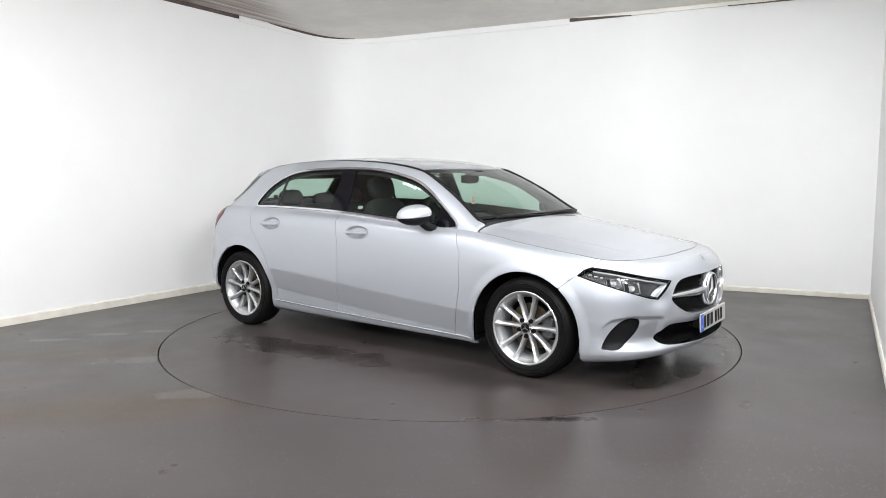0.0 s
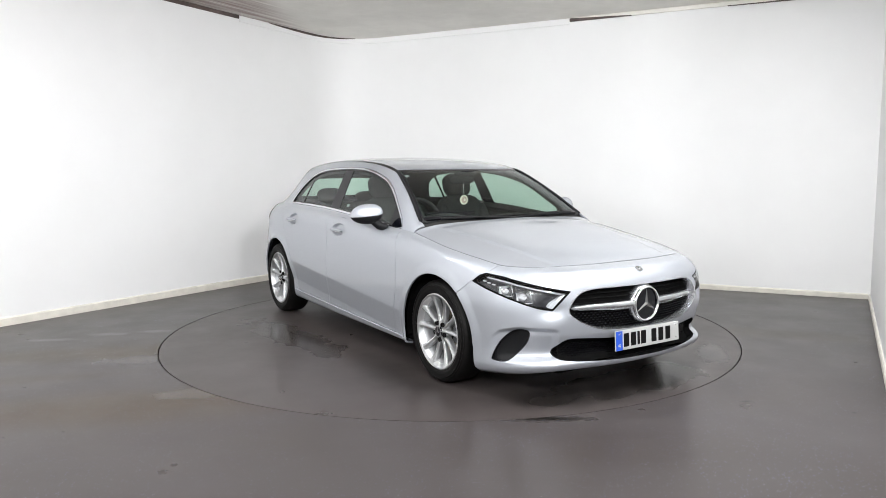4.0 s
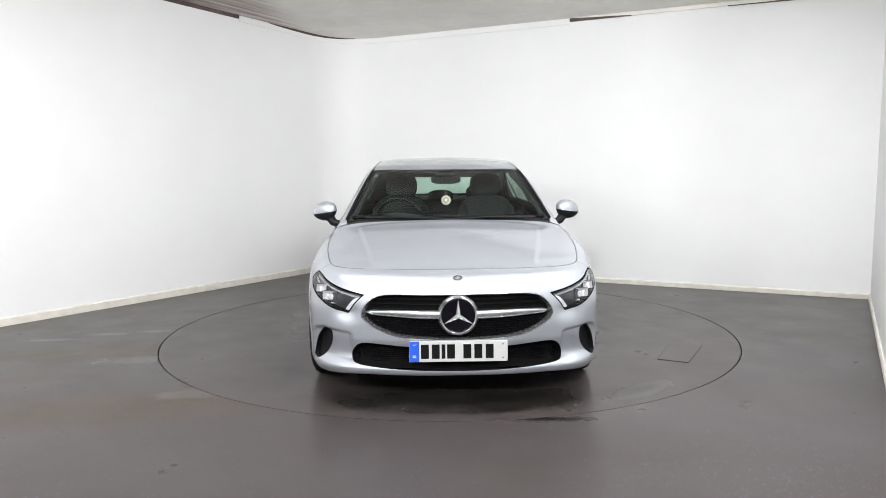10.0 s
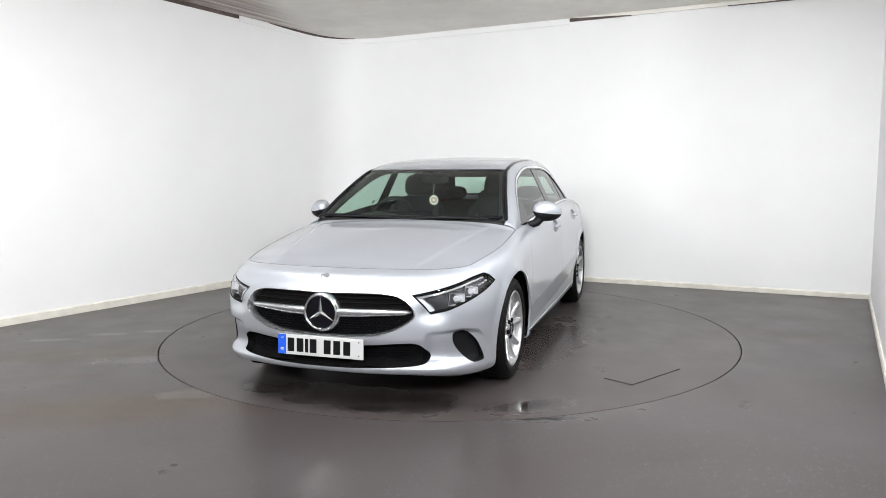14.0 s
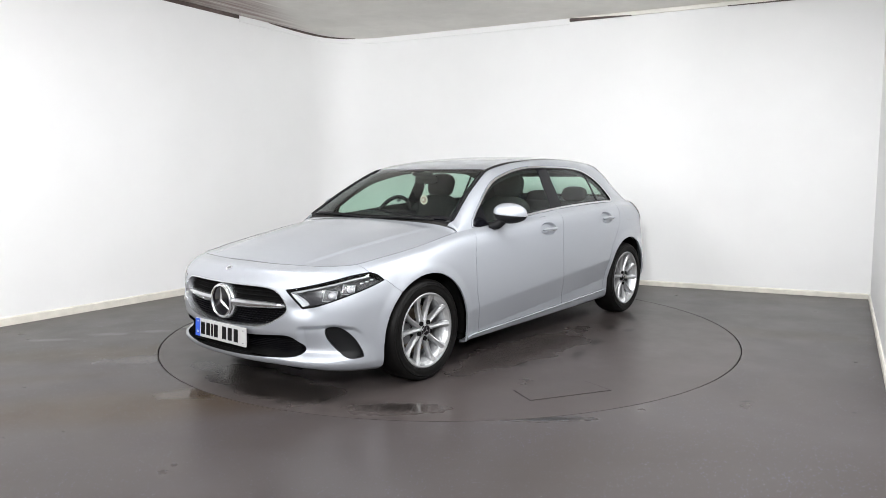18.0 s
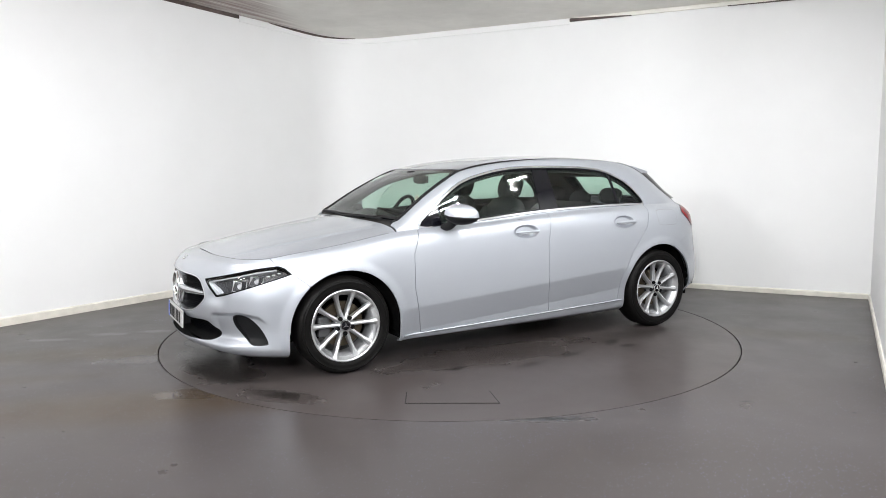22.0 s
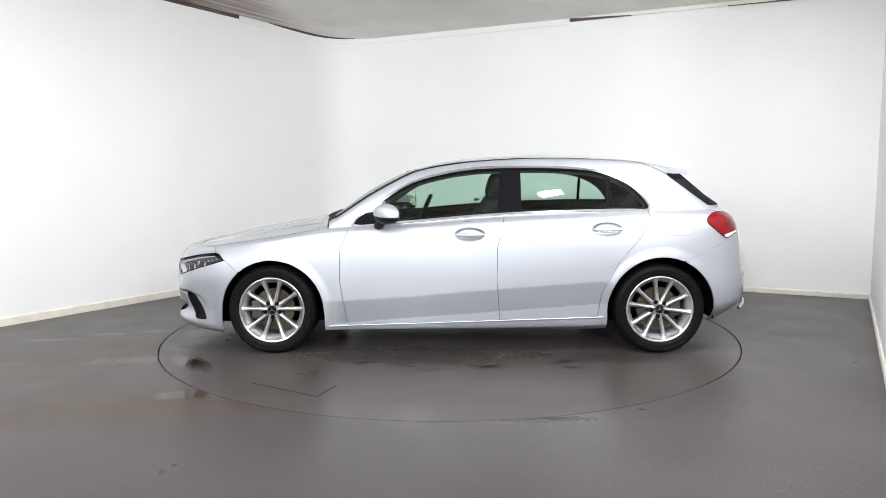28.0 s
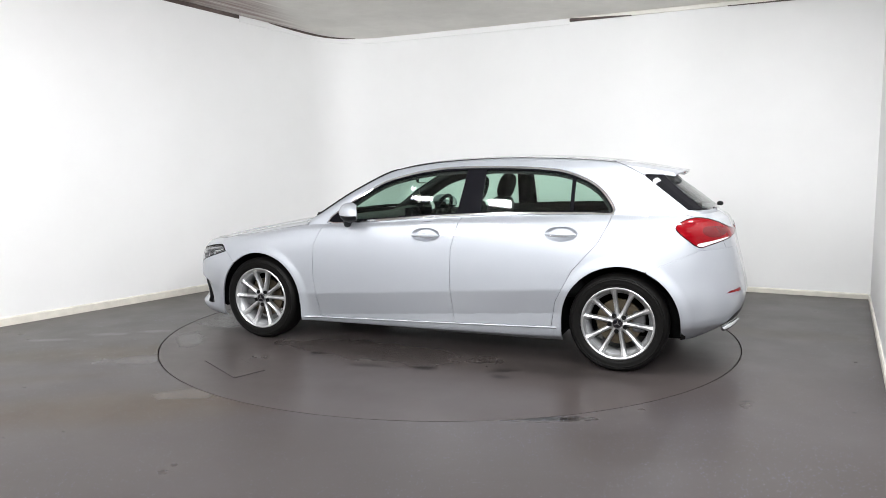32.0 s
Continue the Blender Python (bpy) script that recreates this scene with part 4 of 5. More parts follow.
    for nm, s, mt, lb in (("front_side_window", fg, CARGLASS, "green-tinted side glass"), ("pillar_cover", bp, GLOSSBLACK, "gloss black pillar cover"),
                          ("rear_side_window", rg, CARGLASS, "green-tinted side glass"), ("quarter_light", ql, CARGLASS, "small fixed quarter glass"),
                          ("window_divider", dv, GLOSSBLACK, "black window divider")):
        for q in both(top_piece(s, -1.4, .9, 2)):
            o = shell(nm, [q], mt, car, lb, thick=.003 if mt is CARGLASS else .006, lift=-.005 if mt is CARGLASS else -.003)
            if mt is CARGLASS:
                o.visible_shadow = False


def wheel(x, side, turn):
    w = new("wheel")
    w.parent = car
    w["label"] = "black tyre on a ten-spoke silver alloy wheel"
    w.matrix_basis = pose(x, side * .775, .316) @ (pose(0, 0, 0, 0, 0, 180) if side < 0 else Matrix()) @ pose(0, 0, 0, 0, turn)
    R, r = .316, .229
    o = .100
    prof = [(r - .012, -.085), (r, -.098), (r + .02, -.105), (R - .035, -.103), (R - .012, -.092), (R - .002, -.07), (R, -.03), (R, .03), (R - .002, .068),
            (R - .012, .090), (R - .024, .0965), (R - .027, .0950), (R - .035, o), (r + .052, o + .003), (r + .049, o + .0015), (r + .035, o + .003), (r + .018, o + .002), (r + .015, o - .0005), (r + .012, o), (r, o - .008), (r - .012, .085)]
    part("tyre", lathe(prof, 72), RUBBER, w, smooth=True)
    lip = [(r - .027, .064), (r - .015, .080), (r - .010, .094), (r - .001, .098), (r + .005, .095), (r + .004, .090)]
    bar = [(r - .004, -.095), (r - .014, -.09), (r - .036, -.06), (r - .040, .03), (r - .030, .060), (r - .026, .064)]
    rim = part("rim", lathe(lip, 72), ALLOY, w, "silver alloy rim", smooth=True)
    part("barrel", lathe(bar, 72), BARREL, rim, "silver inner barrel", smooth=True)
    rc = r - .011
    for k in range(10):
        a = 2 * math.pi * k / 10 + (0.028 if k % 2 else -0.028)
        bm = bmesh.new()
        st = []
        for q in np.linspace(0, 1, 9):
            rad = .030 + (rc - .030) * q
            wd = .0098 + .0026 * q + .004 * (1 - q) ** 3 + .010 * (max(0, q - .70) / .30) ** 2
            yy = .070 - .010 * math.sin(math.pi * q) + .018 * q ** 1.5
            st.append([bm.verts.new((rad, yy - .034, -wd * 1.25)), bm.verts.new((rad, yy - .010, -wd * 1.12)), bm.verts.new((rad, yy - .002, -wd * .86)), bm.verts.new((rad, yy + .0035, 0)),
                       bm.verts.new((rad, yy - .002, wd * .86)), bm.verts.new((rad, yy - .010, wd * 1.12)), bm.verts.new((rad, yy - .034, wd * 1.25))])
        for A, B in zip(st, st[1:]):
            for i in range(7):
                bm.faces.new((A[i], A[(i + 1) % 7], B[(i + 1) % 7], B[i]))
        bm.faces.new(st[0])
        bm.faces.new(st[-1])
        bmesh.ops.rotate(bm, verts=bm.verts, matrix=Matrix.Rotation(a, 3, "Y"))
        part("spoke", bm, ALLOY, w)
    hub = part("hub", lathe([(.0, .020), (.060, .020), (.062, .050), (.056, .064), (.036, .070), (.034, .074), (.0, .074)], 40), ALLOY, w, smooth=True)
    part("centre_cap", lathe([(.0335, .076), (.0335, .082), (.028, .085), (0, .0855)], 32), GLOSSBLACK, w, "dark centre cap with a bright ring", smooth=True)
    part("cap_ring", lathe([(.0335, .080), (.0335, .0865), (.029, .0865), (.029, .080)], 32), CHROME, w, smooth=True)
    for k in range(3):
        bm = prism([(-.0045, 0), (.0045, 0), (0, .028)], .084, .0885, "xz")
        bmesh.ops.rotate(bm, verts=bm.verts, matrix=Matrix.Rotation(2 * math.pi * k / 3, 3, "Y"))
        part("cap_spoke", bm, CHROME, w)
    for k in range(5):
        a = 2 * math.pi * (k + .75) / 5
        bm = lathe([(0, .066), (.0140, .066), (.0140, .0790), (.009, .0790), (.009, .074), (0, .074)], 14)
        bmesh.ops.translate(bm, verts=bm.verts, vec=(.053 * math.cos(a), 0, .053 * math.sin(a)))
        part("bolt", bm, INK, w, "dark recessed wheel bolt")
    part("brake_disc", lathe([(.06, .012), (.145, .012), (.147, .008), (.147, -.008), (.06, -.008)], 48), STEEL, w, "rusty brown steel brake disc", smooth=True)
    fwd = (1 if x > 0 else -1) * side
    bm = rbox(-.165, -.085, -.035, .035, -.06, .075, .015, 2, pose(0, 0, 0, 0, -turn) @ pose(0, 0, 0, 0, 0 if fwd < 0 else 180))
    part("brake_caliper", bm, simple("grey_caliper", (0.075, 0.075, 0.078), 0.5, metal=0.5) if "grey_caliper" not in bpy.data.materials else bpy.data.materials["grey_caliper"], w, "grey brake caliper")
    part("brake_hat", lathe([(0, .016), (.07, .016), (.085, -.008), (.085, -.03), (0, -.03)], 32), GAP, w, smooth=True)
    return w


def liners():
    for xa, za, R in (ARCH_F, ARCH_R):
        for s in (1, -1):
            bm = bmesh.new()
            n = 28
            A, B, C = [], [], []
            for i in range(n + 1):
                a = math.radians(-12 + 204 * i / n)
                c, sn = math.cos(a), math.sin(a)
                ye_ = float(PLANC(u_of_x(xa + (R + .004) * c))[1]) - .030
                for L, rr, yy in ((A, R + .004, ye_), (B, R + .03, ye_ - .05), (C, R + .03, .52)):
                    L.append(bm.verts.new((xa + rr * c, s * (yy), max(.14, za + rr * sn))))
            for L, M in ((A, B), (B, C)):
                for i in range(n):
                    bm.faces.new((L[i], L[i + 1], M[i + 1], M[i]))
            cen = bm.verts.new((xa, s * .52, za))
            for i in range(n):
                bm.faces.new((C[i], C[i + 1], cen))
            part("wheel_arch_liner", bm, LINER, car, "black wheel arch liner")
    for nm, b in (("floor_pan", (-.98, .96, -.80, .80, .17, .215)), ("front_undertray", (1.70, 2.10, -.55, .55, .17, .24)), ("rear_undertray", (-1.90, -1.72, -.5, .5, .27, .33)),
                  ("engine_undertray", (.96, 1.75, -.52, .52, .17, .25)), ("axle_undertray", (-1.75, -.98, -.52, .52, .17, .27))):
        part(nm, rbox(*b, .01, 1), LINER, car, "black underbody panel")


doors = body_panels()
greenhouse()
for xw, rot in ((1.3645, 0), (-1.3645, -8)):
    for s in (1, -1):
        wheel(xw, s, rot)
liners()


# ---------------------------------------------------------------- fittings of the car
def frame_on(p, n):
    """A pose at p whose y axis is the normal n and whose z axis is up."""
    n = n.normalized()
    x = n.cross(Vector((0, 0, 1))).normalized()
    z = x.cross(n)
    m = Matrix((x, n, z)).transposed().to_4x4()
    m.translation = p
    return m


MIRROR_Y = Matrix.Diagonal((1, -1, 1, 1))


def pair(name, make, mat, parent=None, label="", smooth=True):
    """The same part on both flanks; make() gives the left one."""
    out = []
    for s in (1, -1):
        bm = make()
        if s < 0:
            bmesh.ops.transform(bm, matrix=MIRROR_Y, verts=bm.verts)
        out.append(part(name, bm, mat, parent[0 if s > 0 else 1] if isinstance(parent, tuple) else parent, label, smooth))
    return tuple(out)


def shell_pair(name, piece, mat, parents, label="", **kw):
    return tuple(shell(name, [q], mat, pr, label, **kw) for q, pr in zip(both(piece), parents))


def blob(cx, cy, cz, rx, ry, rz, n=2.5, seg=28, rings=16, keep=None, m=None):
    """A rounded, boxy egg."""
    bm = bmesh.new()
    sg = lambda c, e: math.copysign(abs(c) ** e, c)
    rows = []
    for i in range(rings + 1):
        a = -math.pi / 2 + math.pi * i / rings
        rows.append([bm.verts.new((cx + rx * sg(math.cos(a), 2 / n) * sg(math.cos(b), 2 / n), cy + ry * sg(math.cos(a), 2 / n) * sg(math.sin(b), 2 / n), cz + rz * sg(math.sin(a), 2 / n)))
                     for b in (2 * math.pi * k / seg for k in range(seg))])
    for A, B in zip(rows, rows[1:]):
        for k in range(seg):
            bm.faces.new((A[k], A[(k + 1) % seg], B[(k + 1) % seg], B[k]))
    bmesh.ops.remove_doubles(bm, verts=bm.verts, dist=1e-5)
    if m is not None:
        bmesh.ops.transform(bm, matrix=m, verts=bm.verts)
    return bm


PAPER = simple("pale_sticker", (0.24, 0.26, 0.26), 0.6, vary=0.2)
SATIN = simple("satin_silver_trim", (0.60, 0.61, 0.63), 0.25, metal=0.9)
DRL = simple("white_light_guide", (0.66, 0.68, 0.72), 0.15, coat=1.0)
LAMPCHROME = simple("lamp_chrome", (0.72, 0.72, 0.74), 0.28, metal=0.6)
LENS = simple("pale_lamp_lens", (0.50, 0.50, 0.52), 0.08, coat=1.0)
LAMPDARK = simple("dark_lamp_bezel", (0.034, 0.034, 0.038), 0.35, coat=0.3)
REVERSE = simple("clear_lamp_segment", (0.75, 0.72, 0.72), 0.12, coat=1.0)
MIRRORGLASS = simple("mirror_glass", (0.85, 0.86, 0.87), 0.02, metal=1.0)
BEADS = simple("cream_beads", (0.72, 0.66, 0.56), 0.45, vary=0.2)
ROSE = simple("rose_pendant_centre", (0.42, 0.29, 0.27), 0.4, metal=0.3)
FAINT = simple("faint_panel_gap", (0.28, 0.285, 0.295), 0.5)
GUIDE = simple("clear_light_guide", (0.26, 0.265, 0.28), 0.2, coat=0.6)


def headlights():
    housing = shell_pair("headlight", body_piece(lambda P: s_lamp(P) - .004, .4, 1.4, 2), LAMPDARK, (car, car), "clear headlight in a dark housing", lift=-.045, thick=0)
    shell_pair("lamp_wall", body_piece(lambda P: cut(s_lamp(P), -s_lamp(P) - .007), .4, 1.4, 3), LINER, housing, "black lamp rim", thick=.045, lift=-.001)
    cov = shell_pair("lamp_cover", body_piece(lambda P: s_lamp(P) + .003, .4, 1.4, 2), LAMPGLASS, housing, "clear lamp cover", thick=0, lift=-.002)
    for c in cov:
        c.visible_shadow = False
    top = [(1.140, .624), (.98, .656), (.80, .692), (.70, .705), (.69, .698), (.80, .683), (.98, .647), (1.118, .617)]
    inner = [(1.142, .622), (1.112, .612), (1.048, .545), (1.074, .540)]
    for nm, poly, mt in (("light_guide", top, GUIDE), ("daytime_light", inner, DRL)):
        shell_pair(nm, body_piece(lambda P: np.where(X(P) > 1.5, sd_poly(q45(P), Z(P), poly), 1.0), .4, 1.4, 3), mt, housing, "white light guide", thick=.03, lift=-.012)
    for u, z, r in ((.772, .602, .053), (.882, .634, .046)):
        p, n = surf_at(u, z)
        n = (n + Vector((.9, 0, 0))).normalized()
        f = frame_on(p - n * .054, n) @ Matrix.Diagonal((1.12, 1, .88, 1)) @ pose(0, 0, 0, 0, 40, 0)
        mk = lambda prof, seg=4: (lambda: (lambda b: (bmesh.ops.transform(b, matrix=f, verts=b.verts), b)[1])(lathe(prof, seg)))
        pair("reflector", mk([(0, -.008), (r * .45, -.006), (r * .80, .006), (r, .026), (r + .002, .026), (r + .002, -.012)]), LAMPCHROME, housing, "faceted chrome reflector", False)
        pair("lamp_lens", mk([(0, .016), (r * .25, .015), (r * .42, .006), (r * .46, -.004)], 20), LENS, housing, "bright projector lens")
        pair("lens_bezel", mk([(r, .024), (r + .003, .030), (r + .006, .026), (r + .007, .0)]), LAMPDARK, housing, "dark lamp bezel", False)
    for u, z in ((.985, .668), (1.02, .674), (1.055, .681)):
        p, n = surf_at(u, z)
        f = frame_on(p - n * .02, n)
        pair("marker_cell", lambda: rbox(-.010, .010, -.006, .006, -.0035, .0035, .002, 1, f), LAMPCHROME, housing, "small white lamp cell")


def front_end():
    gr = shell("grille", both(body_piece(lambda P: s_grille(P) - .006, 0, .75)), LINER, car, "black grille with a silver louvre", lift=-.055, thick=0)
    shell("grille_frame", both(body_piece(lambda P: cut(s_grille(P), -s_grille(P) - .005), 0, .75, 3)), SATIN, gr, "thin satin grille edge", lift=.001, thick=.05)
    # upper fins
    for z in (.560, .585, .610, .632):
        ymax = .40 if z > .62 else .46
        for s in (1, -1):
            pts = []
            for y in np.linspace(.075, ymax, 14):
                x = float(np.interp(y, _pl[:5, 1], _pl[:5, 0]))
                pts.append((x - .040 - (z - .53) * .12, s * y, z))
            part("grille_fin", tube(pts, .0035, 6), LINER, gr)
    # studs of the lower mesh
    studs = bmesh.new()
    row = 0
    for z in np.arange(.412, .515, .0135):
        for y in np.arange(-.48, .481, .026):
            yy = y + (.013 if row % 2 else 0)
            if sd_poly(np.array([yy]), np.array([z]), GRILLE)[0] < -.012 and math.hypot(yy, z - .53) > .108:
                x = float(np.interp(abs(yy), _pl[:5, 1], _pl[:5, 0])) - .044
                box(studs, x - .006, x + .006, yy - .008, yy + .008, z - .0022, z + .0022)
        row += 1
    tagged(part("grille_studs", studs, GLOSSBLACK, gr, "rows of small dark studs"), kind="stuff")
    # louvre either side of the emblem
    for s in (1, -1):
        bm = bmesh.new()
        st = []
        for y in np.linspace(.088, .490, 18):
            x = float(np.interp(y, _pl[:5, 1], _pl[:5, 0])) - .004 - .012 * (y / .49) ** 2
            q = (y - .088) / .402
            h = .0225 * (1 - .45 * q ** 2) * (1 if q < .93 else math.sqrt(max(.05, 1 - ((q - .93) / .07) ** 2)))
            zc_ = .535 + .004 * q
            st.append([bm.verts.new((x - dx, s * y, zc_ + h * k)) for dx, k in ((.03, 1), (.008, .95), (.003, .75), (.0, .4), (.0, .0), (.003, -.4), (.008, -.75), (.014, -1), (.03, -1))])
        for A, B in zip(st, st[1:]):
            for i in range(8):
                bm.faces.new((A[i], A[i + 1], B[i + 1], B[i]))
        bm.faces.new(st[-1])
        part("louvre", bm, SATIN, gr, "silver double louvre bar", True)
    turn = pose(2.222, 0, .531) @ pose(0, 0, 0, 0, 0, -90)
    tr = lambda b: (bmesh.ops.transform(b, matrix=turn, verts=b.verts), b)[1]
    em = part("emblem", tr(lathe([(0, .0), (.090, .0), (.090, .010), (0, .016)], 48)), GLOSSBLACK, car, "round dark emblem with a chrome ring", True)
    ring = [(.0945 + .0085 * math.cos(a), .012 + .011 * math.sin(a)) for a in (2 * math.pi * k / 10 for k in range(10))]
    part("emblem_ring", tr(lathe(ring, 56, closed=True)), CHROME, em, "chrome ring", True)
    part("emblem_collar", tr(lathe([(.102, -.045), (.110, -.014), (.108, .002), (.101, .009)], 48)), SATIN, em, "silver collar", True)
    for k in range(3):
        bm = bmesh.new()
        tip, b1, b2, c = (bm.verts.new(v) for v in ((0, .014, .090), (-.0125, .014, .004), (.0125, .014, .004), (0, .025, .0)))
        for f in ((tip, b1, c), (c, b2, tip), (tip, b2, b1), (b1, b2, c)):
            bm.faces.new(f)
        bmesh.ops.rotate(bm, verts=bm.verts, matrix=Matrix.Rotation(2 * math.pi * k / 3, 3, "Y"))
        part("emblem_arm", tr(bm), CHROME, em)
    # lower grille
    lg = shell("lower_grille", both(body_piece(lambda P: s_lowgr(P) - .006, 0, .85)), LINER, car, "black honeycomb lower grille", lift=-.045, thick=0)
    shell("lower_grille_edge", both(body_piece(lambda P: cut(s_lowgr(P), -s_lowgr(P) - .004), 0, .85, 3)), LINER, lg, lift=-.001, thick=.044)
    mesh_bm = bmesh.new()
    row = 0
    for z in np.arange(.232, .352, .0105):
        for y in np.arange(-.56, .561, .021):
            yy = y + (.0105 if row % 2 else 0)
            if sd_poly(np.array([yy]), np.array([z]), LOWGR)[0] < -.008:
                x = float(np.interp(abs(yy), _pl[:5, 1], _pl[:5, 0])) - .084
                box(mesh_bm, x - .004, x + .006, yy - .0085, yy + .0085, z - .0016, z + .0016, )
        row += 1
    tagged(part("lower_grille_studs", mesh_bm, GLOSSBLACK, lg, "rows of small dark mesh bars"), kind="stuff")
    # corner intakes
    ins = shell_pair("corner_intake", body_piece(lambda P: s_intake(P) - .004, .4, 1.4), BLACK, (car, car), "black corner air intake", lift=-.030, thick=0)
    shell_pair("intake_edge", body_piece(lambda P: cut(s_intake(P), -s_intake(P) - .004), .4, 1.4, 3), BLACK, ins, lift=-.001, thick=.03)
    # badge and number plate
    p, n = surf_at(.001, .722)
    f = frame_on(p, n)
    bm = lathe([(0, .0025), (.017, .002), (.021, 0), (.021, -.004)], 28)
    bmesh.ops.transform(bm, matrix=f @ Matrix.Diagonal((1.15, 1, .9, 1)), verts=bm.verts)
    bd = part("bonnet_badge", bm, SHUT, car, "small round grey badge with a bright rim", True)
    bm = lathe([(.012, .001), (.012, .0048), (.022, .0045), (.022, -.002)], 28)
    bmesh.ops.transform(bm, matrix=f @ Matrix.Diagonal((1.15, 1, .9, 1)), verts=bm.verts)
    part("badge_ring", bm, CHROME, bd, "", True)
    px = 2.252
    tilt = pose(px, 0, .345, 0, -3, 0)
    plate = part("number_plate", rbox(-.006, .004, -.260, .260, -.0555, .0555, .003, 2, tilt), WHITE, car, "white front plate with black bars and a blue band")
    part("plate_holder", rbox(-.065, -.006, -.20, .20, -.040, .040, .004, 1, tilt), BLACK, plate)
    part("blue_band", rbox(.0035, .0048, -.259, -.208, -.0545, .0545, .0005, 1, tilt), BLUE, plate)
    for y0, h in ((-.178, .05), (-.121, .05), (-.080, .05), (-.040, .05), (.046, .05), (.104, .05), (.164, .05)):
        w = .010 if abs(y0 + .080) < .001 else .021
        part("plate_bar", rbox(.0035, .0052, y0 - w, y0 + w, -.038, .038, .001, 1, tilt), INK, plate)
    for dz in (-.022, -.030):
        part("band_bar", rbox(.0045, .0054, -.243, -.224, dz - .003, dz + .003, .0004, 1, tilt), WHITE, plate)
    part("band_mark", rbox(.0045, .0054, -.240, -.227, .034, .038, .0004, 1, tilt), WHITE, plate)
    for y in (-.225, .235):
        for z in (-.035, .038):
            bm = lathe([(0, .002), (.004, .0015), (.005, 0)], 12)
            bmesh.ops.transform(bm, matrix=tilt @ pose(.004, y, z) @ pose(0, 0, 0, 0, 0, -90), verts=bm.verts)
            part("plate_screw", bm, SATIN, plate)


def door_fittings():
    for (fd_l, fd_r), (hx, hz) in zip(doors, HANDLES):
        u = u_of_x(hx)
        p, n = surf_at(u, hz + .0)
        yy = float(PLANC(u)[1]) - .004
        mk = lambda: blob(hx, yy - .004, hz - .002, .106, .015, .0135, 2.4, 28, 12)
        pair("door_handle", mk, PAINT, (fd_l, fd_r), "silver pull handle in a scoop")
        pair("handle_strip", lambda: blob(hx, yy - .001, hz - .0135, .094, .011, .0035, 2.6, 24, 8), CHROME, (fd_l, fd_r), "thin chrome strip under the handle")
    # fuel flap outline on the left rear quarter
    rr = lambda P: np.maximum(sd_poly(X(P), Z(P), smooth_poly([(-1.483 + .112 * math.copysign(abs(math.cos(a)) ** .4, math.cos(a)), .895 + .062 * math.copysign(abs(math.sin(a)) ** .4, math.sin(a))) for a in np.linspace(.1, 2 * math.pi + .1, 24, endpoint=False)], 2)), -1)
    shell("fuel_flap_gap", [body_piece(lambda P: cut(abs(rr(P)) - .0018), 3.9, 4.9, 5)], FAINT, car, "thin gap round the fuel flap", thick=0, lift=.0006)
    # wing mirrors
    cx, cy, cz = .532, .914, .994
    sk = Matrix.Translation((cx, cy, cz)) @ Matrix(((1, -.50, 0, 0), (0, 1, 0, 0), (0, -.14, 1, 0), (0, 0, 0, 1))) @ Matrix.Translation((-cx, -cy, -cz))

    def cutz(z0, z1, grow=0.0):
        bm = blob(cx, cy, cz, .086 + grow, .094 + grow, .071 + grow, 2.15, 40, 32)
        for z, nz in ((z0, -1), (z1, 1)):
            bmesh.ops.bisect_plane(bm, geom=bm.verts[:] + bm.edges[:] + bm.faces[:], plane_co=(0, 0, z), plane_no=(0, 0, nz), clear_outer=True)
        bmesh.ops.holes_fill(bm, edges=bm.edges[:])
        for v in bm.verts:   # flat rear face, tapered front
            v.co.x = max(v.co.x, cx - .058)
            v.co.z += .016 * max(-.2, (v.co.y - cy) / .10) * max(0, (cz - v.co.z) / .068)
        bmesh.ops.transform(bm, matrix=sk, verts=bm.verts)
        return bm
    mir = pair("wing_mirror", lambda: cutz(cz - .007, cz + .2), PAINT, car, "silver wing mirror with a black base")
    pair("mirror_underside", lambda: cutz(cz - .2, cz - .010, -.001), BLACK, mir, "black mirror underside")
    pair("indicator_strip", lambda: cutz(cz - .0105, cz - .0065, .001), SATIN, mir, "thin indicator strip")
    pair("mirror_glass", lambda: rbox(cx - .0605, cx - .056, cy - .056, cy + .056, cz - .030, cz + .034, .002, 1, sk), MIRRORGLASS, mir, "reflecting mirror glass")
    pair("mirror_stalk", lambda: tube([(.615, .795, .906), (.605, .820, .906), (.590, .845, .916), (.570, .870, .948)], lambda q: .024 + .010 * q, 12), BLACK, mir, "black mirror stalk")
    shell_pair("mirror_sail", top_piece(lambda P: cut(s_dlo(P) + .010, .615 - X(P)), .5, .9, 2), GLOSSBLACK, mir, "black corner triangle", lift=.001, thick=.004)
    # wipers
    for y0, x0, y1, x1 in ((.60, .985, .02, 1.02), (.02, 1.022, -.58, .965)):
        w = part("wiper", tube([(x0, y0, float(np.interp(x0, [.9, 1.05], [.985, .955])) - .002), ((x0 + x1) / 2, (y0 + y1) / 2, .972), (x1, y1, float(np.interp(x1, [.9, 1.05], [.985, .955])) + .000)], .008, 8), BLACK, car, "black wiper arm", True)
        part("wiper_blade", tube([(x0 - .015, y0 * .96, .974), (x1 - .015, y1 * .96, .974)], .006, 6), RUBBER, w)


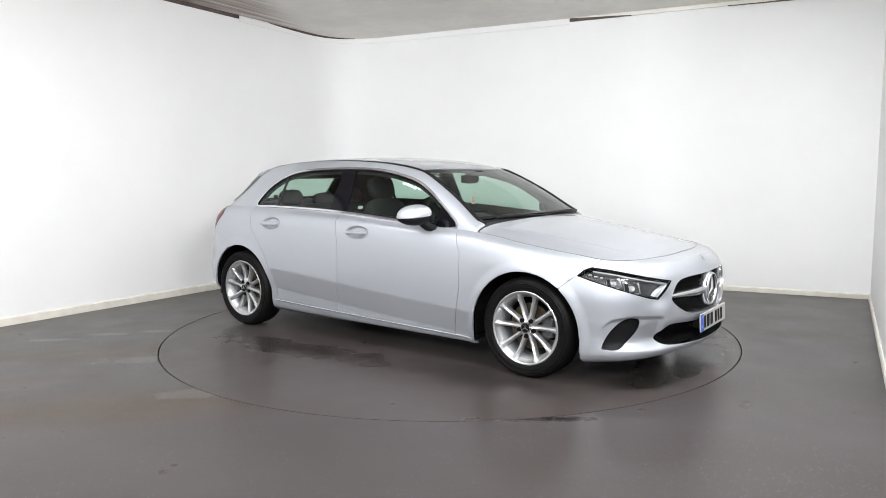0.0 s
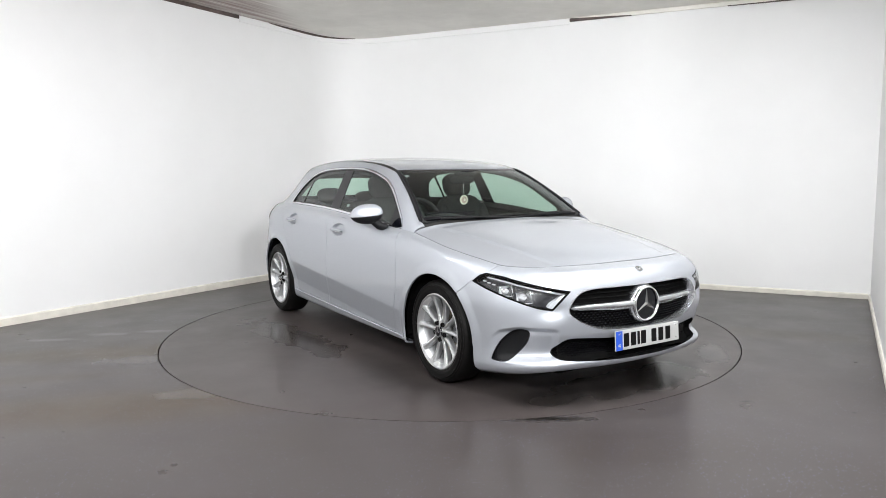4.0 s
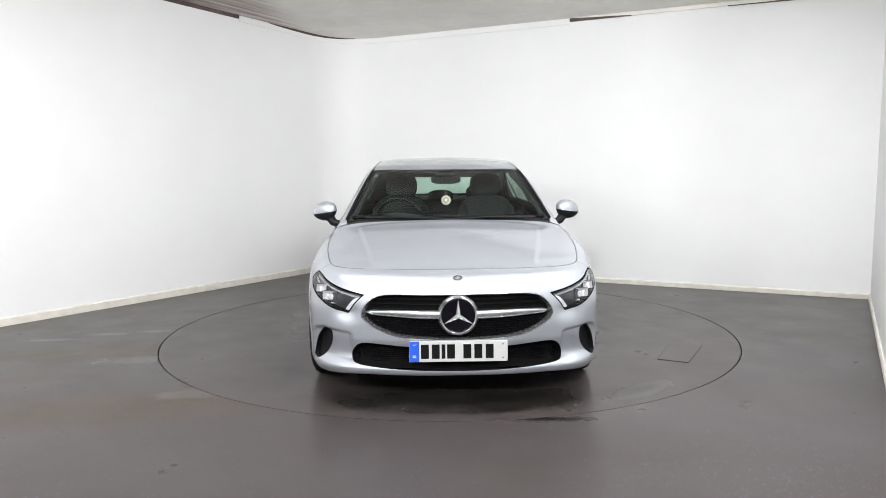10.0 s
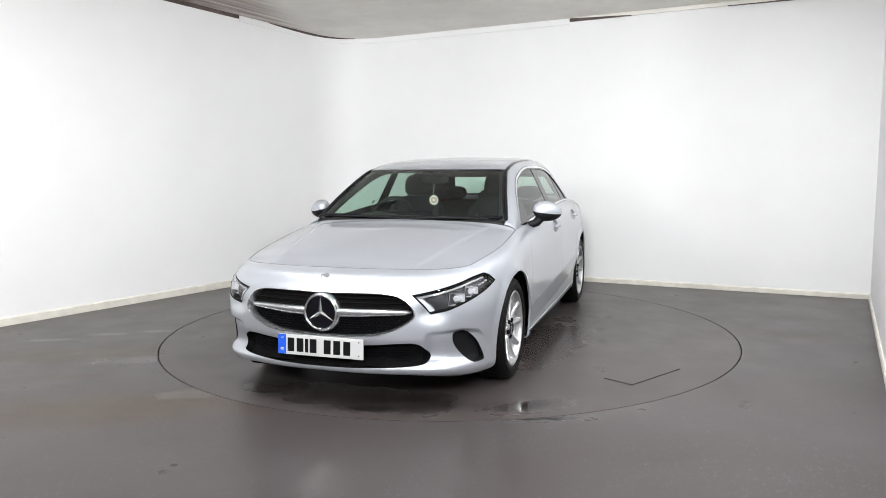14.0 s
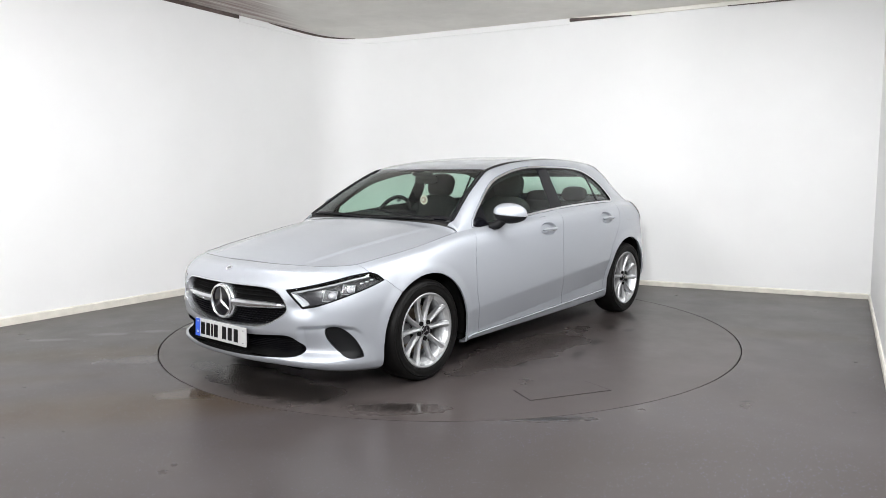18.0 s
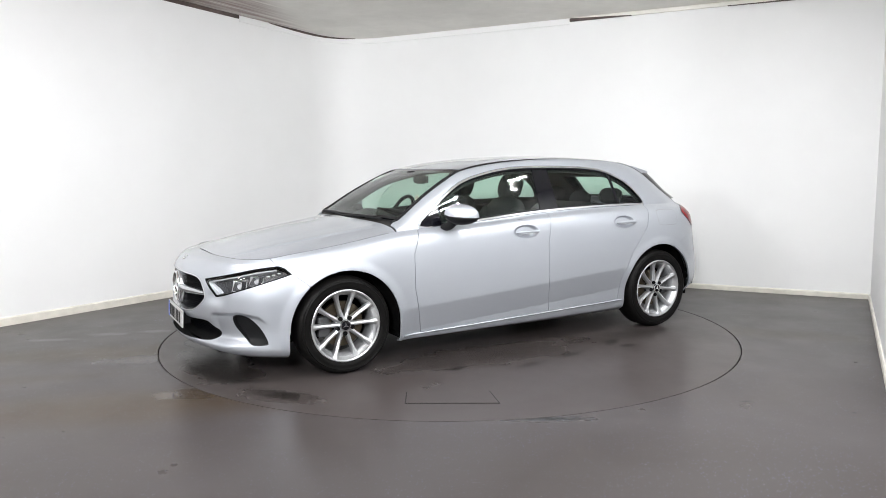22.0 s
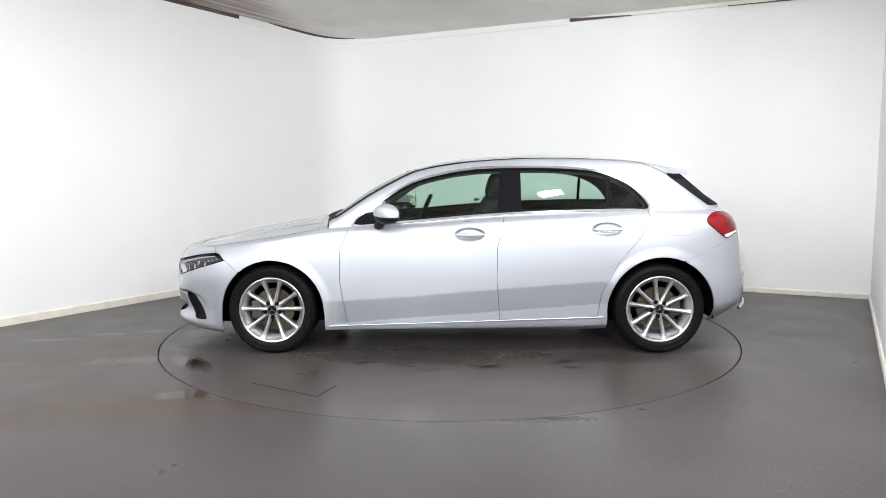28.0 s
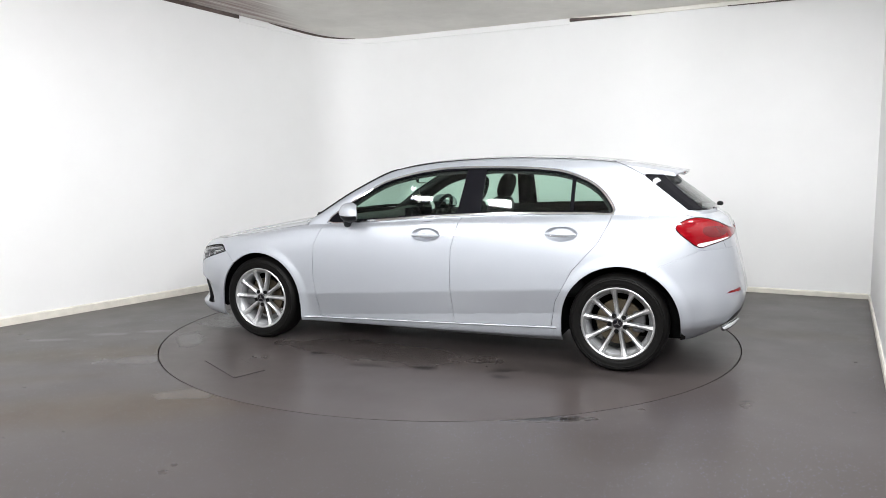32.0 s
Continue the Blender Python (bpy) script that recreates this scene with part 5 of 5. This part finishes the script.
def rear_end():
    # roof spoiler
    bm = bmesh.new()
    st = []
    for y in np.linspace(-.505, .505, 25):
        q = abs(y) / .505
        d = .034 * q ** 2.4
        tip = -1.715 + .055 * q ** 3
        yf, yt = y * 1.03, y * .85
        st.append([bm.verts.new(v) for v in ((-1.27, yf, 1.366 - d * 1.2), (-1.40, yf, 1.346 - d), (-1.55, y * .935, 1.319 - d), (-1.645, y * .875, 1.301 - d), (tip, yt, 1.288 - d),
                                             (tip + .005, yt, 1.277 - d), (-1.62, yt, 1.276 - d * .8), (-1.48, yf, 1.264), (-1.32, yf, 1.27))])
    for A, B in zip(st, st[1:]):
        for i in range(9):
            bm.faces.new((A[i], A[(i + 1) % 9], B[(i + 1) % 9], B[i]))
    bm.faces.new(st[0])
    bm.faces.new(st[-1])
    sp = part("roof_spoiler", bm, PAINT, car, "silver roof spoiler", True)
    part("brake_light", rbox(-1.700, -1.69, -.12, .12, 1.262, 1.272, .002, 1), RED, sp, "slim red high brake light")
    for sd in (1, -1):
        bm = bmesh.new()
        st = []
        for z in np.linspace(1.034, 1.256, 12):
            xf = float(np.interp(z, [1.03, 1.245, 1.262], [-1.762, -1.485, -1.470]))
            Q = top_surf(np.full(300, xf), np.linspace(0, 1, 300))
            yf = float(Q[int(np.argmin(abs(Q[:, 2] - z)[:200])), 1])
            xr = xf - float(np.interp(z, [1.03, 1.10, 1.256], [.092, .088, .115]))
            yr = yf - .050
            st.append([bm.verts.new((a, sd * b, z)) for a, b in ((xf, yf + .003), ((xf + xr) / 2, (yf + yr) / 2 + .007), (xr, yr), (xr + .006, yr - .012), (xf, yf - .012))])
        for A, B in zip(st, st[1:]):
            for i in range(5):
                bm.faces.new((A[i], A[(i + 1) % 5], B[(i + 1) % 5], B[i]))
        bm.faces.new(st[0])
        bm.faces.new(st[-1])
        part("side_wing", bm, GLOSSBLACK, car, "gloss black wing beside the rear window")
    part("rear_wiper", blob(-1.930, 0, 1.048, .022, .022, .016, 2.4, 14, 8), BLACK, car, "black rear wiper pivot", True)
    # tail lamp segments
    low = [(-1.80, .790), (-2.03, .842), (-2.03, .868), (-1.83, .832)]
    shell_pair("reverse_light", body_piece(lambda P: cut(s_tail(P) + .006, sd_poly(X(P), Z(P), low)), 4.4, None, 2), REVERSE, (car, car), "clear lower segment of the tail light", lift=.0045, thick=.003)
    shell_pair("tail_light_rim", body_piece(lambda P: cut(s_tail(P), -s_tail(P) - .004), 4.4, None, 3), GLOSSBLACK, (car, car), "dark tail light rim", lift=.004)
    core = smooth_poly([(-1.86, .93), (-1.95, .925), (-1.99, .895), (-1.93, .865), (-1.86, .885)], 4)
    shell_pair("tail_light_core", body_piece(lambda P: np.where(X(P) < -1.5, sd_poly(X(P), Z(P), core), 1.0), 3.3, None), simple("deep_red_lamp", (0.095, 0.001, 0.003), 0.12), (car, car), "deep red lamp centre", lift=.0042, thick=0)
    # rear reflector
    shell_pair("rear_reflector", body_piece(lambda P: np.where(X(P) < -1.7, sd_poly(Y(P), Z(P), [(.665, .516), (.47, .512), (.47, .532), (.62, .528)]), 1.0), 4.6, None, 3), RED, (car, car), "slim red bumper reflector", lift=.003)
    # exhaust trims
    pair("exhaust_trim", lambda: tube([(-1.985, .662, .286), (-2.012, .630, .300), (-2.040, .585, .312), (-2.072, .505, .330)], lambda q: .008 + .010 * math.sin(math.pi * min(1, .15 + q)), 12), SATIN, car, "chrome exhaust trim")
    # seam of the tailgate
    tg = lambda P: np.where(X(P) < -1.70, Y(P) - np.interp(Z(P), [.55, .80, .95, 1.01], [.52, .60, .655, .66]), 1.0)
    shell_pair("tailgate_gap", body_piece(lambda P: cut(abs(tg(P)) - .0022, z_rear(P) - Z(P), s_tail(P) * -1), 4.6, None, 4), SEAM, (car, car), "tailgate shut line", thick=0, lift=.0006)
    # black line along the roof edge
    ln = lambda P: abs(Y(P) - np.interp(X(P), [-1.30, -1.0, -.5, 0, .33], [.492, .512, .535, .545, .563])) - np.interp(X(P), [-.6, .1], [.0065, .0115])
    for q in both(top_piece(lambda P: cut(ln(P), X(P) - .35, -1.28 - X(P)), -1.35, .4, 2)):
        shell("roof_joint", [q], GLOSSBLACK, car, "black roof joint strip", thick=0, lift=.0022)
    for sd in (1, -1):
        pts = []
        for q in np.linspace(0, 1, 14):
            x = -1.262 - .213 * q
            Q = top_surf(np.full(400, x), np.linspace(0, 1, 400))
            zt = 1.345 - .095 * q ** 1.3
            k = int(np.argmin(abs(Q[:, 2] - zt)[:230]))
            pts.append((x, sd * (Q[k, 1] + .001), Q[k, 2] + .001))
        part("spoiler_side_gap", tube(pts, .0022, 6), SEAM, car, "thin gap beside the spoiler", True)
    for q in both(top_piece(lambda P: cut(abs(X(P) + 1.262) - .002, Y(P) - .50), -1.3, -1.2, 4)):
        shell("spoiler_gap", [q], SEAM, car, "thin gap ahead of the spoiler", thick=0, lift=.0012)


def cabin():
    inner = lambda P: cut(X(P) - .93, -s_dlo(P) - .028, -s_ws(P) - .004, -s_rw(P) - .02, -1.80 - X(P))
    shell("headliner", both(top_piece(inner, -1.9, 1.0)), TRIM, car, "grey headliner and pillar trim", lift=-.030, thick=0)
    shell_pair("door_card", body_piece(lambda P: cut(abs(X(P) + .04) - .90, .25 - Z(P), -(open_arch(P) - .04)), 1.3, 4.4), TRIM, (car, car), "dark door lining", lift=-.055, thick=0)
    shell_pair("side_lining", body_piece(lambda P: cut(X(P) + .95, -1.85 - X(P), .45 - Z(P), -(open_arch(P) - .05)), 3.2, None), TRIM, (car, car), "dark boot side lining", lift=-.05, thick=0)
    pair("pillar_trim", lambda: tube([(.93, .685, .930), (.75, .640, 1.040), (.55, .590, 1.150), (.40, .545, 1.225), (.28, .520, 1.262)], .026, 10), TRIM, car, "dark inner pillar trim")
    # dashboard
    bm = bmesh.new()
    st = []
    for y in np.linspace(-.74, .74, 25):
        q = abs(y) / .74
        hood = .045 * math.exp(-((y + .37) / .17) ** 2)
        st.append([bm.verts.new(v) for v in ((.99 - .10 * q ** 2, y, .925 - .02 * q), (.86 - .06 * q * q, y, .945 - .02 * q), (.66, y, .952 - .015 * q + hood), (.55, y, .935 - .015 * q + hood),
                                             (.515, y, .90 - .01 * q + hood * .6), (.53, y, .78), (.60, y, .62), (.64, y, .40))])
    for A, B in zip(st, st[1:]):
        for i in range(7):
            bm.faces.new((A[i], A[i + 1], B[i + 1], B[i]))
    dash = part("dashboard", bm, TRIM, car, "dark soft dashboard", True)
    part("display_screen", rbox(.50, .515, -.52, .02, .885, .985, .004, 2, pose(0, 0, 0)), GLOSSBLACK, dash, "wide black display")
    part("centre_console", rbox(-.35, .62, -.13, .13, .24, .56, .03, 3), TRIM, car, "dark centre console", True)
    # steering wheel, right-hand drive
    m = pose(.36, -.37, .905) @ pose(0, 0, 0, 0, -24, 0)
    ring = [(0, .185 * math.cos(a), .185 * math.sin(a)) for a in (2 * math.pi * k / 40 for k in range(40))]
    bm = tube(ring, .0165, 10, True)
    bmesh.ops.transform(bm, matrix=m, verts=bm.verts)
    sw = part("steering_wheel", bm, BLACK, car, "black steering wheel", True)
    part("wheel_hub", blob(0, 0, 0, .03, .075, .06, 2.5, 20, 12, m=m), BLACK, sw, "", True)
    for a in (0, 180, 270):
        part("wheel_spoke", rbox(-.010, .010, .05, .180, -.018, .018, .006, 2, m @ pose(0, 0, 0, a, 0, 0)), SATIN if a == 270 else BLACK, sw)
    part("steering_column", tube([(.38, -.37, .89), (.60, -.37, .79)], .035, 12), BLACK, sw, "", True)
    # front seats
    for y in (.36, -.36):
        seat = part("front_seat", rbox(-.16, .38, y - .25, y + .25, .40, .54, .05, 4), FABRIC, car, "dark fabric front seat", True)
        back = pose(-.065, y, .52) @ pose(0, 0, 0, 0, -17, 0)
        part("backrest", blob(0, 0, .27, .075, .245, .31, 3.4, 32, 20, m=back), FABRIC, seat, "", True)
        part("bolster", blob(.05, .20, .24, .055, .055, .25, 2.6, 18, 14, m=back), FABRIC, seat, "", True)
        part("bolster", blob(.05, -.20, .24, .055, .055, .25, 2.6, 18, 14, m=back), FABRIC, seat, "", True)
        part("headrest", blob(.01, 0, .665, .055, .135, .105, 2.8, 24, 16, m=back), FABRIC, seat, "rounded dark headrest", True)
        for dy in (-.055, .055):
            part("headrest_post", tube([back @ Vector((0, dy, .52)), back @ Vector((0, dy, .60))], .007, 8), SATIN, seat, "", True)
    bench = part("rear_bench", rbox(-1.10, -.62, -.64, .64, .42, .56, .05, 4), FABRIC, car, "dark fabric rear bench", True)
    bb = pose(-1.06, 0, .52) @ pose(0, 0, 0, 0, -22, 0)
    part("bench_back", blob(0, 0, .24, .075, .64, .27, 4.5, 40, 20, m=bb), FABRIC, bench, "", True)
    for y, h in ((.38, .585), (0, .545), (-.38, .585)):
        part("rear_headrest", blob(.0, y, h, .045, .125, .07, 2.8, 22, 14, m=bb), FABRIC, bench, "rounded dark rear headrest", True)
    part("parcel_shelf", rbox(-1.80, -1.26, -.52, .52, .93, .955, .008, 2), TRIM, car, "dark parcel shelf")
    # mirror and camera housing behind the screen
    rv = part("interior_mirror", blob(.365, 0, 1.222, .016, .115, .036, 3, 28, 14), BLACK, car, "black interior mirror", True)
    part("interior_mirror_glass", rbox(.346, .350, -.103, .103, 1.194, 1.250, .001, 1), MIRRORGLASS, rv)
    part("camera_housing", blob(.41, 0, 1.268, .06, .085, .024, 2.6, 24, 12), BLACK, car, "black sensor housing behind the screen", True)
    # stickers behind the glass on the driver's side
    st = top_piece(lambda P: cut(abs(X(P) - .445) - .016, abs(Y(P) - .535) - .017), .40, .50, 3)
    shell("screen_sticker", [flipped(st)], PAPER, car, "small pale sticker on the screen", lift=-.007, thick=0)
    st = top_piece(lambda P: cut(abs(X(P) + .115) - .024, abs(Z(P) - 1.026) - .011), -.2, 0, 3)
    shell("window_sticker", [flipped(st)], PAPER, car, "small pale sticker on the side glass", lift=-.008, thick=0)
    # pendant hanging from the mirror
    pd = part("pendant", tube([(.385, 0, 1.19), (.392, 0, 1.15), (.394, 0, 1.105)], .0022, 6), WHITE, car, "round beaded pendant hanging from the mirror")
    tr = lambda b, m: (bmesh.ops.transform(b, matrix=m, verts=b.verts), b)[1]
    at = pose(.394, 0, 1.063) @ pose(0, 0, 0, 0, 0, -90)
    part("pendant_disc", tr(lathe([(0, -.006), (.022, -.006), (.026, 0), (.022, .006), (0, .008)], 28), at), ROSE, pd, "", True)
    for k in range(16):
        a = 2 * math.pi * k / 16
        part("bead", blob(.394, .031 * math.cos(a), 1.063 + .031 * math.sin(a), .0068, .0068, .0068, 2, 10, 6), BEADS, pd, "", True)
    part("pendant_centre", blob(.403, 0, 1.063, .006, .010, .010, 2, 12, 8), BEADS, pd, "", True)


def turntable_hatch():
    c = [(1.085, 1.380), (1.185, 1.560), (.725, 1.830), (.650, 1.612)]
    m = Vector((sum(p[0] for p in c) / 4, sum(p[1] for p in c) / 4))
    shrink = lambda k: [tuple(m + (Vector(p) - m) * k) for p in c]
    part("hatch_gap", prism(shrink(1.0), .0005, .0022, "xy"), GAP, disc, "dark gap round the access plate")
    part("access_plate", prism(shrink(.972), .001, .0042, "xy", .001), DISC, disc, "flush access plate")


headlights()
front_end()
door_fittings()
rear_end()
cabin()
turntable_hatch()


# ---------------------------------------------------------------- movement
TH0, RATE, OFF = -36.185, -5.1778, (-.128, -.0243)


def motions():
    rows_car, rows_disc = [], []
    for t in range(0, 33):
        a = radians(TH0 + RATE * t)
        c, s = math.cos(a), math.sin(a)
        rows_car.append((t, pose(c * OFF[0] - s * OFF[1], s * OFF[0] + c * OFF[1], 0, 0, 0, TH0 + RATE * t)))
        rows_disc.append((t, pose(0, 0, 0, 0, 0, TH0 + RATE * t)))
    walk(car, rows_car)
    walk(disc, rows_disc)


motions()
